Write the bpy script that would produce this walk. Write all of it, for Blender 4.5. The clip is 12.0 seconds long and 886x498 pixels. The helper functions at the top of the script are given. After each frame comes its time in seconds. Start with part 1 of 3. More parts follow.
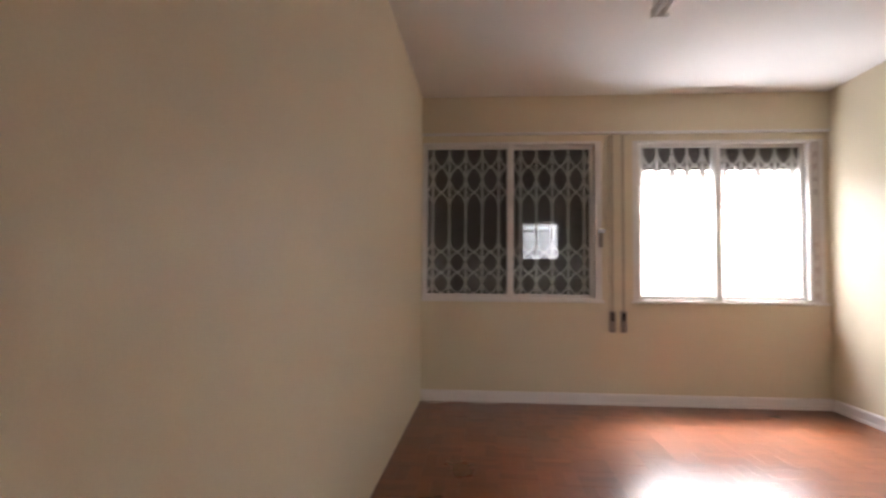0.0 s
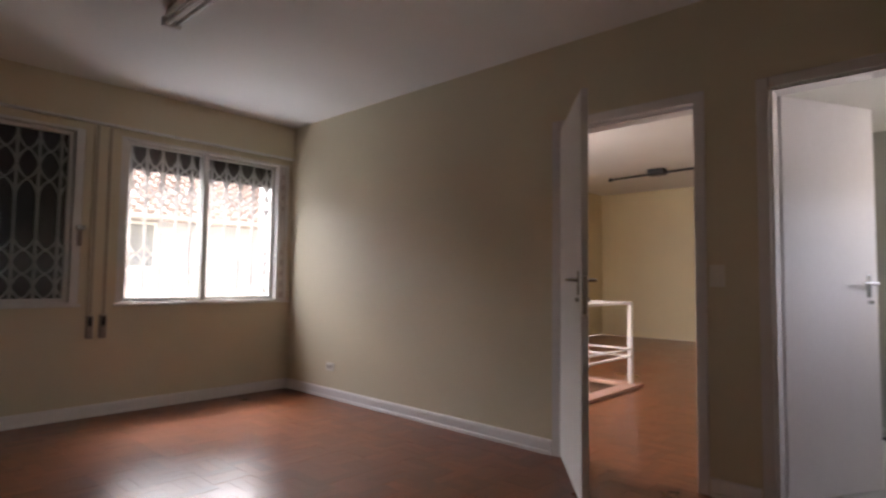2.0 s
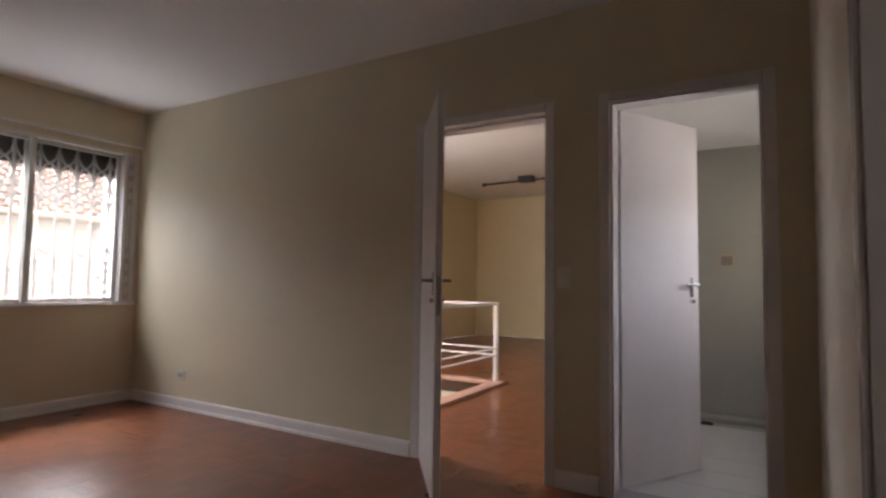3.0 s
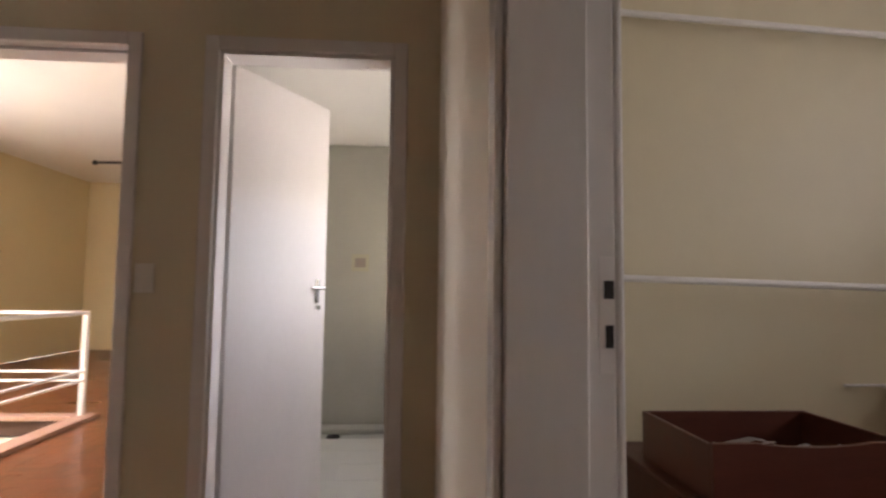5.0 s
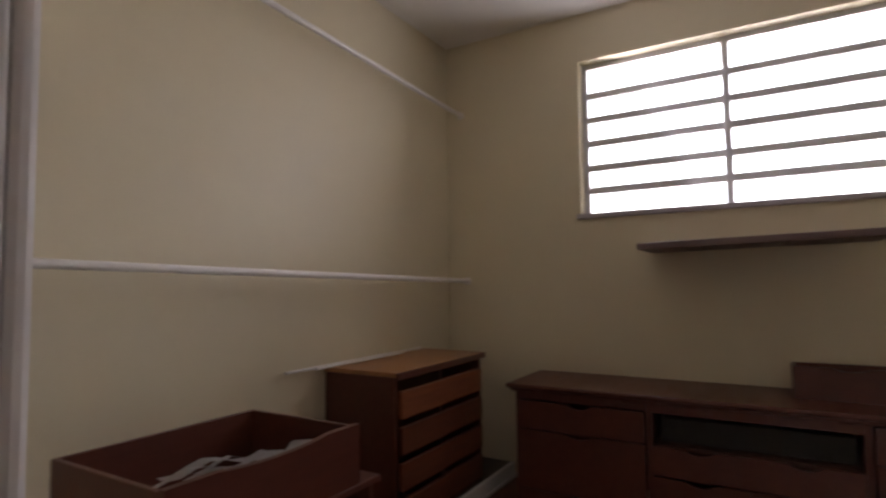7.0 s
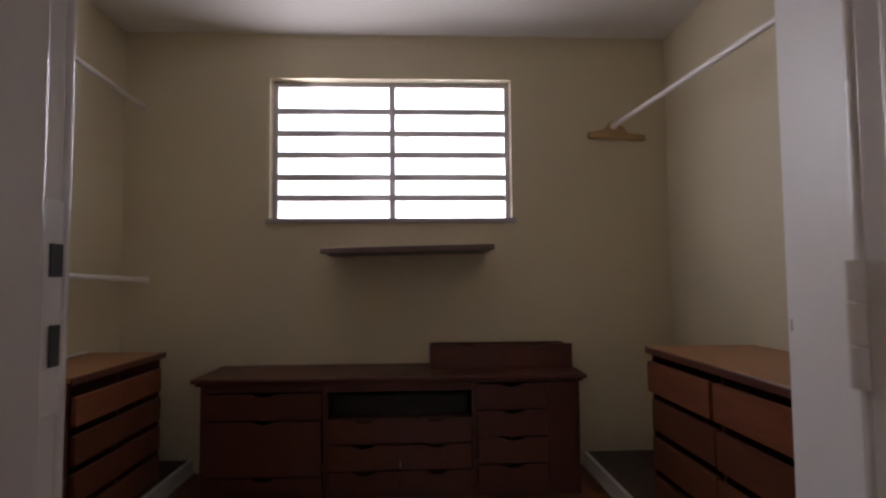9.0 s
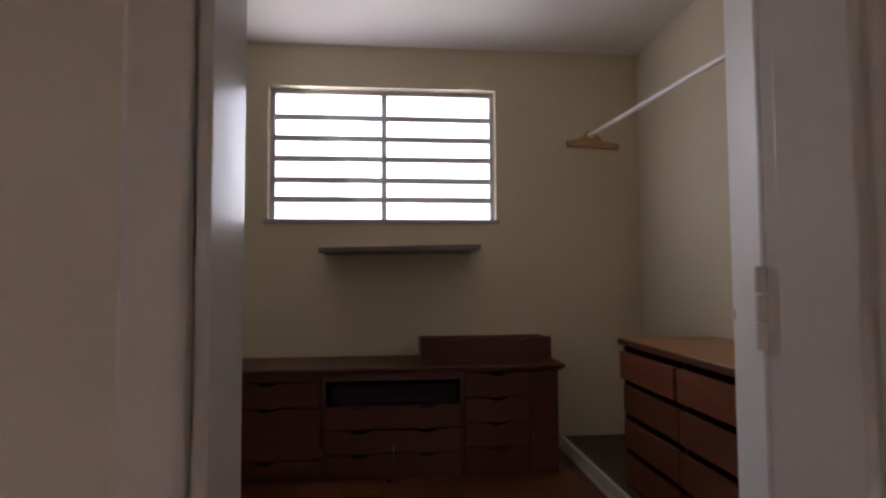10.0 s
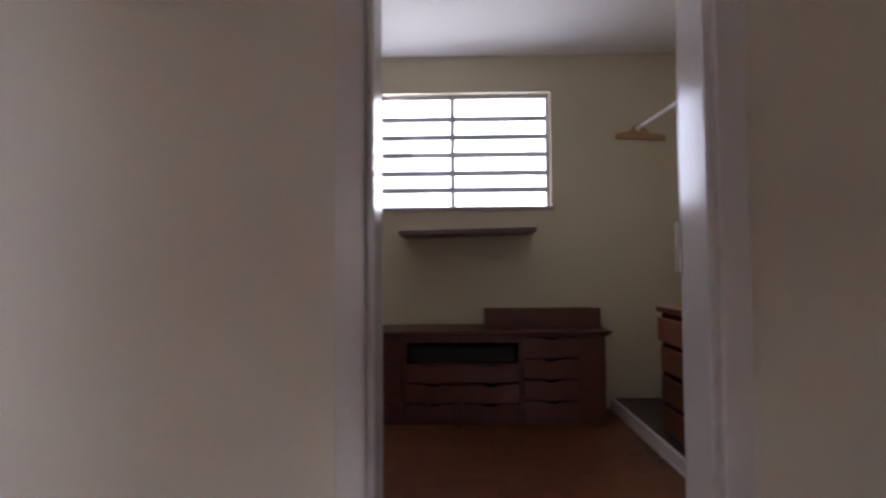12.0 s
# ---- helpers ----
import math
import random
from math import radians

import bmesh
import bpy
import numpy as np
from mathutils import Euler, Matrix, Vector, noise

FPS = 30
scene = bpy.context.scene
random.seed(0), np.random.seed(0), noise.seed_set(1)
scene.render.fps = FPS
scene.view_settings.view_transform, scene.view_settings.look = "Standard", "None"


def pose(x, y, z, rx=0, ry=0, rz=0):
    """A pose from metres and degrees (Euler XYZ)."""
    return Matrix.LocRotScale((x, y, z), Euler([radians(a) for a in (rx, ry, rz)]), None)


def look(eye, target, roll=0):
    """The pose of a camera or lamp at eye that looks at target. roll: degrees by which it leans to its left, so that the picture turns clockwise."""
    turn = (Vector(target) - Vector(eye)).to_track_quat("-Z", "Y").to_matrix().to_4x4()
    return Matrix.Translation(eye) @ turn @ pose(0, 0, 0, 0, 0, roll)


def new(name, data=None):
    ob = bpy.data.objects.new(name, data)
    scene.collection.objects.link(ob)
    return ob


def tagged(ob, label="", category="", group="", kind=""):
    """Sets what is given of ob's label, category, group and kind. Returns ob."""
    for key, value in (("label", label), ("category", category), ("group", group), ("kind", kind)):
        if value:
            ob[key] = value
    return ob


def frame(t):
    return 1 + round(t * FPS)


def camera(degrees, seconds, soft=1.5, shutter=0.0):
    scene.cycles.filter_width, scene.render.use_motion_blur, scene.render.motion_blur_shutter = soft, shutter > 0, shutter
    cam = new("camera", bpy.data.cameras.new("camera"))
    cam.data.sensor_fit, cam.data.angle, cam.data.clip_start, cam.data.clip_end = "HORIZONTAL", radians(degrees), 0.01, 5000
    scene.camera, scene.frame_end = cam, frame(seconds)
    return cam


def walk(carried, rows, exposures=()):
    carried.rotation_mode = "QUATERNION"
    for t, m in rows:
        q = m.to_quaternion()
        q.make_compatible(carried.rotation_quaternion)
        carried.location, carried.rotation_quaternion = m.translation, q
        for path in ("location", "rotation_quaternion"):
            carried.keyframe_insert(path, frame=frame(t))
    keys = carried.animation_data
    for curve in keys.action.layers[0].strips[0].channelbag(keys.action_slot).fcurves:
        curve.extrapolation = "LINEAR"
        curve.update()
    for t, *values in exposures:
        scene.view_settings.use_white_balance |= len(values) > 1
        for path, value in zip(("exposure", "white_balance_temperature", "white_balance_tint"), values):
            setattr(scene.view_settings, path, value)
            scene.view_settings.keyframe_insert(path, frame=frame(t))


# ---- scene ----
cam = camera(77.3, 12.0, soft=2.4, shutter=0.4)
PATH = [
    (0, (0.872, 0.27, 1.085), (0.719, 2.262, 1.175), 0.45),
    (0.5, (0.80, 0.22, 1.085), (1.062, 2.2, 1.183), 0.6),
    (1, (0.716, 0.178, 1.09), (1.47, 2.03, 1.19), 0.65),
    (1.5, (0.627, 0.15, 1.098), (1.844, 1.733, 1.204), 0.7),
    (2, (0.608, 0.11, 1.091), (2.078, 1.461, 1.203), 0.7),
    (2.5, (0.642, 0.051, 1.095), (2.255, 1.228, 1.212), 0.8),
    (2.7, (0.68, 0.023, 1.092), (2.338, 1.136, 1.212), 0.8),
    (4.3, (1.19, 0.088, 1.076), (3.159, 0.402, 1.22), 1.0),
    (4.5, (1.293, 0.057, 1.079), (3.282, 0.182, 1.227), 0.9),
    (5, (1.445, -0.008, 1.096), (3.436, -0.145, 1.245), 0.7),
    (5.5, (1.586, -0.026, 1.099), (3.502, -0.579, 1.256), 0.4),
    (6, (1.689, -0.044, 1.107), (3.306, -1.215, 1.23), -0.5),
    (6.5, (1.762, -0.141, 1.097), (3.131, -1.594, 1.223), -0.9),
    (7, (1.89, -0.186, 1.087), (2.92, -1.899, 1.211), -0.7),
    (7.5, (1.938, -0.133, 1.089), (2.496, -2.051, 1.203), -0.7),
    (7.7, (1.933, -0.106, 1.085), (2.312, -2.066, 1.199), -0.6),
    (9.3, (1.92, 0.2, 1.082), (1.803, -1.794, 1.195), -0.5),
    (9.5, (1.936, 0.238, 1.082), (1.802, -1.755, 1.193), -0.5),
    (10, (2.022, 0.359, 1.084), (1.835, -1.63, 1.187), -0.3),
    (10.5, (1.987, 0.458, 1.061), (1.786, -1.53, 1.16), -0.2),
    (11, (1.923, 0.596, 0.997), (1.712, -1.391, 1.088), -0.1),
    (11.5, (1.968, 0.717, 0.978), (1.791, -1.273, 1.066), -0.1),
    (12, (2.021, 0.887, 0.998), (2.08, -1.111, 1.072), -0.4),
]
walk(cam, [(t, look(eye, target, roll)) for t, eye, target, roll in PATH],
     [(t, stops, kelvin, tint) for t, stops, kelvin, tint in (
         (0.0, 2.68, 6500, 22), (0.5, 2.24, 6450, 22), (1.0, 1.96, 6450, 22), (2.0, 1.22, 6400, 22), (2.7, 1.0, 6400, 22), (4.3, 1.85, 6750, 20), (5.0, 1.97, 6850, 20), (6.3, 2.1, 6750, 21),
         (7.0, 1.83, 6650, 22), (7.7, 1.53, 6500, 23), (9.5, 1.46, 6450, 24), (10.2, 1.46, 6350, 24), (11.0, 1.68, 6100, 23), (12.0, 1.66, 5800, 23))])

# ---- world and light ----
world = bpy.data.worlds.new("overcast_day")
scene.world = world
world.use_nodes = True
wn = world.node_tree.nodes
sky = wn.new("ShaderNodeTexSky")
sky.sky_type, sky.sun_disc = "NISHITA", False
sky.sun_elevation, sky.sun_rotation = radians(55), radians(20)
sky.air_density, sky.dust_density = 1.0, 8.0
cloud = wn.new("ShaderNodeHueSaturation")  # cloud cover: paler and brighter than a clear sky
cloud.inputs["Saturation"].default_value, cloud.inputs["Value"].default_value = 0.3, 6.6
world.node_tree.links.new(sky.outputs[0], cloud.inputs["Color"])
world.node_tree.links.new(cloud.outputs[0], wn["Background"].inputs[0])
wn["Background"].inputs[1].default_value = 0.15
sun = new("sun", bpy.data.lights.new("sun", "SUN"))
sun.data.energy, sun.data.angle, sun.data.color = 1.2, radians(12), (1.0, 0.96, 0.9)
sun.matrix_world = look((0, 0, 20), (0 - 8 * math.sin(radians(20)), -8 * math.cos(radians(20)), 20 - 11.4))


def window_light(name, eye, target, w, h, power, color):
    lamp = new(name, bpy.data.lights.new(name, "AREA"))
    lamp.data.shape, lamp.data.size, lamp.data.size_y = "RECTANGLE", w, h
    lamp.data.energy, lamp.data.color = power, color
    lamp.matrix_world = look(eye, target)
    return lamp


SKYLIGHT = (0.86, 0.94, 1.0)
window_light("closet_window_light", (2.07, -3.32, 1.862), (0.9, -0.4, 2.4), 1.38, 0.80, 5.9, (0.95, 0.96, 1.0))
window_light("room_sky_light", (2.0, 6.3, 2.95), (3.0, 4.4, 1.0), 2.6, 1.2, 62, SKYLIGHT)
window_light("yard_bounce_light", (2.7, 6.35, 0.05), (2.9, 3.4, 2.3), 2.6, 1.1, 32, SKYLIGHT)
window_light("hall_window_light", (5.3, 5.66, 1.75), (6.2, 2, 0.6), 1.9, 1.2, 48, (0.96, 0.98, 1.0))
window_light("bath_window_light", (4.8, -0.66, 1.475), (4.7, 1.4, 1.5), 1.6, 0.5, 0.5, SKYLIGHT)


# ---- materials ----
def material(name, color, rough=0.6, metal=0.0, spread=0.06, scale=4.0, fine=90.0, bump=0.05, stretch=(1, 1, 1), dark=None, coat=0.0, vary=0.0):
    m = bpy.data.materials.new(name)
    m.use_nodes = True
    n, l = m.node_tree.nodes, m.node_tree.links
    b = n["Principled BSDF"]
    co = n.new("ShaderNodeTexCoord")
    mp = n.new("ShaderNodeMapping")
    mp.inputs["Scale"].default_value = stretch
    l.new(co.outputs["Object"], mp.inputs[0])
    big = n.new("ShaderNodeTexNoise")
    big.inputs["Scale"].default_value, big.inputs["Detail"].default_value = scale, 5
    small = n.new("ShaderNodeTexNoise")
    small.inputs["Scale"].default_value, small.inputs["Detail"].default_value = fine, 4
    for t in (big, small):
        l.new(mp.outputs[0], t.inputs["Vector"])
    add = n.new("ShaderNodeMath")
    add.operation = "MULTIPLY_ADD"
    l.new(small.outputs["Fac"], add.inputs[0])
    add.inputs[1].default_value = 0.5
    l.new(big.outputs["Fac"], add.inputs[2])
    ramp = n.new("ShaderNodeMapRange")
    ramp.inputs["From Min"].default_value, ramp.inputs["From Max"].default_value = 0.45, 1.05
    l.new(add.outputs[0], ramp.inputs["Value"])
    mix = n.new("ShaderNodeMix")
    mix.data_type = "RGBA"
    lo = dark or tuple(c * (1 - 2 * spread) for c in color)
    mix.inputs["A"].default_value, mix.inputs["B"].default_value = (*lo, 1), (*[min(1, c * (1 + spread)) for c in color], 1)
    l.new(ramp.outputs[0], mix.inputs["Factor"])
    last = mix.outputs["Result"]
    if vary:
        info = n.new("ShaderNodeObjectInfo")
        geo = n.new("ShaderNodeNewGeometry")
        s = n.new("ShaderNodeMath")
        s.operation = "ADD"
        l.new(info.outputs["Random"], s.inputs[0])
        l.new(geo.outputs["Random Per Island"], s.inputs[1])
        fr = n.new("ShaderNodeMath")
        fr.operation = "FRACT"
        l.new(s.outputs[0], fr.inputs[0])
        v = n.new("ShaderNodeMapRange")
        v.inputs["To Min"].default_value, v.inputs["To Max"].default_value = 1 - vary, 1 + vary
        l.new(fr.outputs[0], v.inputs["Value"])
        hsv = n.new("ShaderNodeHueSaturation")
        l.new(v.outputs[0], hsv.inputs["Value"])
        l.new(last, hsv.inputs["Color"])
        last = hsv.outputs[0]
    l.new(last, b.inputs["Base Color"])
    rr = n.new("ShaderNodeMapRange")
    rr.inputs["To Min"].default_value, rr.inputs["To Max"].default_value = max(0.02, rough - 0.08), min(1, rough + 0.08)
    l.new(big.outputs["Fac"], rr.inputs["Value"])
    l.new(rr.outputs[0], b.inputs["Roughness"])
    b.inputs["Metallic"].default_value = metal
    b.inputs["Coat Weight"].default_value = coat
    if bump:
        bp = n.new("ShaderNodeBump")
        bp.inputs["Strength"].default_value, bp.inputs["Distance"].default_value = bump, 0.004
        l.new(add.outputs[0], bp.inputs["Height"])
        l.new(bp.outputs[0], b.inputs["Normal"])
    return m


def glass_material(name, rough=0.0, tint=(0.95, 0.98, 0.97)):
    m = bpy.data.materials.new(name)
    m.use_nodes = True
    n, l = m.node_tree.nodes, m.node_tree.links
    n.remove(n["Principled BSDF"])
    clear, gloss, mix, fres = n.new("ShaderNodeBsdfTransparent"), n.new("ShaderNodeBsdfGlossy"), n.new("ShaderNodeMixShader"), n.new("ShaderNodeFresnel")
    clear.inputs["Color"].default_value = (*tint, 1)
    gloss.inputs["Roughness"].default_value = rough
    fres.inputs["IOR"].default_value = 1.5
    l.new(fres.outputs[0], mix.inputs[0])
    l.new(clear.outputs[0], mix.inputs[1])
    l.new(gloss.outputs[0], mix.inputs[2])
    l.new(mix.outputs[0], n["Material Output"].inputs[0])
    return m


CREAM = material("cream_wall_paint", (0.68, 0.60, 0.432), 0.5, spread=0.03, scale=1.3, fine=160, bump=0.06)
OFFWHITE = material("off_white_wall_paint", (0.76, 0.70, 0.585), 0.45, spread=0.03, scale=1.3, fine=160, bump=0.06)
YELLOW = material("yellow_wall_paint", (0.72, 0.61, 0.39), 0.55, spread=0.03, scale=1.1, fine=150, bump=0.05)
CEIL = material("white_ceiling_paint", (0.8, 0.77, 0.72), 0.8, spread=0.03, scale=1.0, fine=120, bump=0.04)
WHITE = material("white_gloss_paint", (0.78, 0.74, 0.715), 0.37, spread=0.03, scale=3, fine=60, bump=0.05, stretch=(1, 1, 0.3))
ENAMEL = material("white_gloss_enamel", (0.76, 0.72, 0.695), 0.2, spread=0.03, scale=3, fine=60, bump=0.03, stretch=(1, 1, 0.3))
FRAME = material("white_window_paint", (0.72, 0.70, 0.66), 0.4, spread=0.05, scale=6, fine=80, bump=0.04)
METAL_FRAME = material("grey_painted_steel", (0.6, 0.58, 0.59), 0.45, spread=0.08, scale=8, fine=120, bump=0.05)
GRILLE = material("grey_painted_grille", (0.52, 0.46, 0.43), 0.5, spread=0.08, scale=9, fine=120, bump=0.03)
SHUTTER = material("brown_roller_shutter", (0.05, 0.034, 0.03), 0.55, spread=0.1, scale=4, fine=70, bump=0.05)
PARQUET = material("reddish_parquet_wood", (0.185, 0.058, 0.021), 0.3, spread=0.12, scale=2.2, fine=14, bump=0.0, dark=(0.12, 0.036, 0.014), vary=0.22, coat=0.1)
GROUT = material("dark_floor_joint", (0.08, 0.035, 0.02), 0.6)
WOOD = material("reddish_mahogany_wood", (0.098, 0.027, 0.016), 0.38, spread=0.15, scale=5, fine=50, bump=0.06, stretch=(6, 1, 6), dark=(0.075, 0.021, 0.013))
WOOD_IN = material("dark_unlit_wood_inside", (0.09, 0.035, 0.022), 0.6, spread=0.15, scale=5, fine=50, stretch=(6, 1, 6))
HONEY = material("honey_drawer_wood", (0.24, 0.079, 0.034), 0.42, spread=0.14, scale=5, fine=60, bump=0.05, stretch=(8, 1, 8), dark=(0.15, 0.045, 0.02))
# darkened copy of the honey drawer wood: shade on the lower rows as colour
HONEY_SHADED = material("shaded_honey_drawer_wood", (0.155, 0.05, 0.024), 0.42, spread=0.14, scale=5, fine=60, bump=0.05, stretch=(8, 1, 8), dark=(0.1, 0.032, 0.016))
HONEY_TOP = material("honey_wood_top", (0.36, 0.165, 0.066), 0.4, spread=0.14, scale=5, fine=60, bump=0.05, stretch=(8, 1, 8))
PINE = material("raw_pine", (0.46, 0.28, 0.13), 0.6, spread=0.14, scale=6, fine=70, stretch=(1, 6, 6))
SHELF = material("purple_brown_shelf_board", (0.16, 0.10, 0.09), 0.45, spread=0.1, scale=5, fine=60, stretch=(1, 6, 6))
CHROME = material("brushed_chrome", (0.55, 0.54, 0.52), 0.25, metal=1.0, spread=0.03, bump=0.01)
# near-black for slots and holes, and for the shade inside the dresser bay
DARK = material("dark_slot_and_bay_shade", (0.02, 0.016, 0.014), 0.7)
PLASTIC = material("ivory_plastic", (0.78, 0.74, 0.66), 0.4, spread=0.03, bump=0.01)
BROWN_PLASTIC = material("grey_brown_plastic", (0.30, 0.25, 0.21), 0.45, spread=0.08, bump=0.02)
STRAP = material("beige_woven_strap", (0.44, 0.37, 0.27), 0.7, spread=0.08, fine=200, bump=0.05)
TUBE = material("white_glass_tube", (0.8, 0.8, 0.78), 0.2, spread=0.02, bump=0.0)
BLACK = material("black_lamp_metal", (0.02, 0.018, 0.017), 0.4, metal=0.3, spread=0.1, bump=0.02)
TILE = material("grey_green_wall_tile", (0.42, 0.41, 0.36), 0.37, spread=0.04, scale=3, fine=60, bump=0.02)
FLOOR_TILE = material("white_floor_tile", (0.68, 0.67, 0.62), 0.37, spread=0.03, scale=3, fine=60, bump=0.02, vary=0.04)
PLATFORM = material("dark_platform_wood", (0.06, 0.04, 0.03), 0.5, spread=0.15, scale=5, fine=60, stretch=(4, 1, 4))
PAPER = material("grey_white_paper", (0.52, 0.52, 0.53), 0.7, spread=0.08, scale=10, bump=0.03)
CABLE = material("white_cable", (0.6, 0.55, 0.48), 0.5)
PLASTER = material("white_facade_plaster", (0.42, 0.415, 0.41), 0.85, spread=0.06, scale=0.8, fine=30, bump=0.1)
ROOFTILE = material("weathered_clay_roof", (0.3, 0.22, 0.18), 0.8, spread=0.15, scale=2, fine=30, bump=0.1)
GROUND = material("concrete_yard", (0.32, 0.31, 0.29), 0.9, spread=0.1, scale=0.7, fine=20, bump=0.1)
MARBLE = material("pale_stone_sill", (0.42, 0.38, 0.40), 0.4, spread=0.08, scale=6, fine=50)
STAIRWELL = material("pale_green_stair_paint", (0.62, 0.62, 0.52), 0.6, spread=0.03)
GLASS = glass_material("window_glass")
BLUEGLASS = material("dark_far_window", (0.12, 0.13, 0.15), 0.15, spread=0.1)
GLASS.diffuse_color = (0.8, 0.9, 0.9, 0.3)


# ---- building helpers ----
def box(bm, a, b, bevel=0.0, turn=None):
    """A box from corner a to corner b."""
    m = Matrix.Translation([(p + q) / 2 for p, q in zip(a, b)]) @ Matrix.Diagonal([*(abs(q - p) for p, q in zip(a, b)), 1])
    if turn is not None:
        m = turn @ m
    made = bmesh.ops.create_cube(bm, size=1.0, matrix=m)
    if bevel:
        edges = {e for v in made["verts"] for e in v.link_edges}
        bmesh.ops.bevel(bm, geom=list(edges), offset=bevel, segments=2, profile=0.5, affect="EDGES")
    return bm


def rod(bm, a, b, r, sides=12):
    """A round bar from a to b."""
    a, b = Vector(a), Vector(b)
    d = b - a
    m = Matrix.Translation((a + b) / 2) @ d.to_track_quat("Z", "Y").to_matrix().to_4x4()
    bmesh.ops.create_cone(bm, cap_ends=True, segments=sides, radius1=r, radius2=r, depth=d.length, matrix=m)
    return bm


def outline(bm, pts, axis, lo, hi):
    """A flat outline of (u, v) points, pulled along an axis from lo to hi."""
    def put(u, v, w):
        return {"x": (w, u, v), "y": (u, w, v), "z": (u, v, w)}[axis]
    near = [bm.verts.new(put(u, v, lo)) for u, v in pts]
    far = [bm.verts.new(put(u, v, hi)) for u, v in pts]
    bm.faces.new(near)
    bm.faces.new(far[::-1])
    for i in range(len(pts)):
        j = (i + 1) % len(pts)
        bm.faces.new((near[i], far[i], far[j], near[j]))
    bmesh.ops.recalc_face_normals(bm, faces=bm.faces[:])
    return bm


def mesh_from(name, bm, mat):
    me = bpy.data.meshes.new(name)
    bm.to_mesh(me)
    bm.free()
    me.materials.append(mat)
    return me


def part(name, bm, mat, parent=None, label=""):
    ob = new(name, mesh_from(name, bm, mat))
    if parent is not None:
        ob.parent = parent
    if label:
        tagged(ob, label)
    return ob


def thing(name, place, label, category, group="", kind=""):
    ob = new(name)
    ob.location = place
    ob.empty_display_size = 0.1
    return tagged(ob, label, category, group, kind)


def structure(name, bm, mat, label, category):
    return tagged(part(name, bm, mat), label, category, kind="structure")


def B(a, b, bevel=0.0, turn=None):
    return box(bmesh.new(), a, b, bevel, turn)


# ---- the setting ----
WX, EX, NY, SY, H = 0.32, 3.70, 5.06, -0.143, 2.622
CW, CE, CN, CS, CH = 0.395, 3.62, -0.30, -3.13, 2.56
ET = 0.15
DX0, DX1, DH = 1.551, 2.194, 2.064
HE, HN, HS, HH = 11.5, 5.55, -0.30, 2.92
BE, BH = 5.96, 2.27


def wall_with_holes(name, axis, lo, hi, u0, u1, z0, z1, holes, mat, label):
    """A wall as one mesh between lo and hi along axis, with openings (u0, u1, z0, z1) that go through it."""
    bm = bmesh.new()
    us = sorted({u0, u1, *[v for h in holes for v in h[:2]]})
    zs = sorted({z0, z1, *[v for h in holes for v in h[2:]]})

    def solid(i, j):
        if not (0 <= i < len(us) - 1 and 0 <= j < len(zs) - 1):
            return False
        uc, zc = (us[i] + us[i + 1]) / 2, (zs[j] + zs[j + 1]) / 2
        return not any(h[0] < uc < h[1] and h[2] < zc < h[3] for h in holes)

    def put(u, w, z):
        return (u, w, z) if axis == "y" else (w, u, z)

    def quad(*p):
        bm.faces.new([bm.verts.new(put(*q)) for q in p])
    for i in range(len(us) - 1):
        for j in range(len(zs) - 1):
            if not solid(i, j):
                continue
            a, b, c, d = us[i], us[i + 1], zs[j], zs[j + 1]
            quad((a, lo, c), (b, lo, c), (b, lo, d), (a, lo, d))
            quad((a, hi, c), (a, hi, d), (b, hi, d), (b, hi, c))
            if not solid(i - 1, j):
                quad((a, lo, c), (a, lo, d), (a, hi, d), (a, hi, c))
            if not solid(i + 1, j):
                quad((b, lo, c), (b, hi, c), (b, hi, d), (b, lo, d))
            if not solid(i, j - 1):
                quad((a, lo, c), (a, hi, c), (b, hi, c), (b, lo, c))
            if not solid(i, j + 1):
                quad((a, lo, d), (b, lo, d), (b, hi, d), (a, hi, d))
    bmesh.ops.remove_doubles(bm, verts=bm.verts[:], dist=1e-5)
    bmesh.ops.recalc_face_normals(bm, faces=bm.faces[:])
    return structure(name, bm, mat, label, "wall")


D1 = (1.118, 1.935)
D2 = (0.05, 0.756)
WL = (0.322, 1.86, 0.868, 2.235)
WR = (2.115, 3.67, 0.868, 2.235)
CWIN = (1.350, 2.782, 1.449, 2.292)
T = 3.05
wall_with_holes("wall_north", "y", NY, NY + 0.2, WX - 0.2, EX + ET, 0, T, [WL, WR], CREAM, "cream painted wall with two wide windows")
wall_with_holes("wall_west", "x", WX - 0.2, WX, CN, NY, 0, T, [], CREAM, "plain cream painted wall")
wall_with_holes("wall_east", "x", EX, EX + ET, CN, NY, 0, T, [(D1[0] - 0.018, D1[1] + 0.018, 0, DH + 0.018), (D2[0] - 0.018, D2[1] + 0.018, 0, DH + 0.018)], CREAM, "cream painted wall with two doorways")
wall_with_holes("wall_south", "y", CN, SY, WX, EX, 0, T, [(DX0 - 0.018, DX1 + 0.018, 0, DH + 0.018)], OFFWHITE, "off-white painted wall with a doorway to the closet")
wall_with_holes("wall_closet_east", "x", CE, CE + 0.15, CS, CN, 0, T, [], CREAM, "cream painted closet wall")
wall_with_holes("wall_closet_west", "x", CW - 0.15, CW, CS, CN, 0, T, [], CREAM, "cream painted closet wall")
wall_with_holes("wall_closet_south", "y", CS - 0.2, CS, CW - 0.15, CE + 0.15, 0, T, [CWIN], CREAM, "cream painted closet wall with a high window")
structure("ceiling", B((WX, SY, H), (EX, NY, H + 0.1)), CEIL, "white painted ceiling", "ceiling")
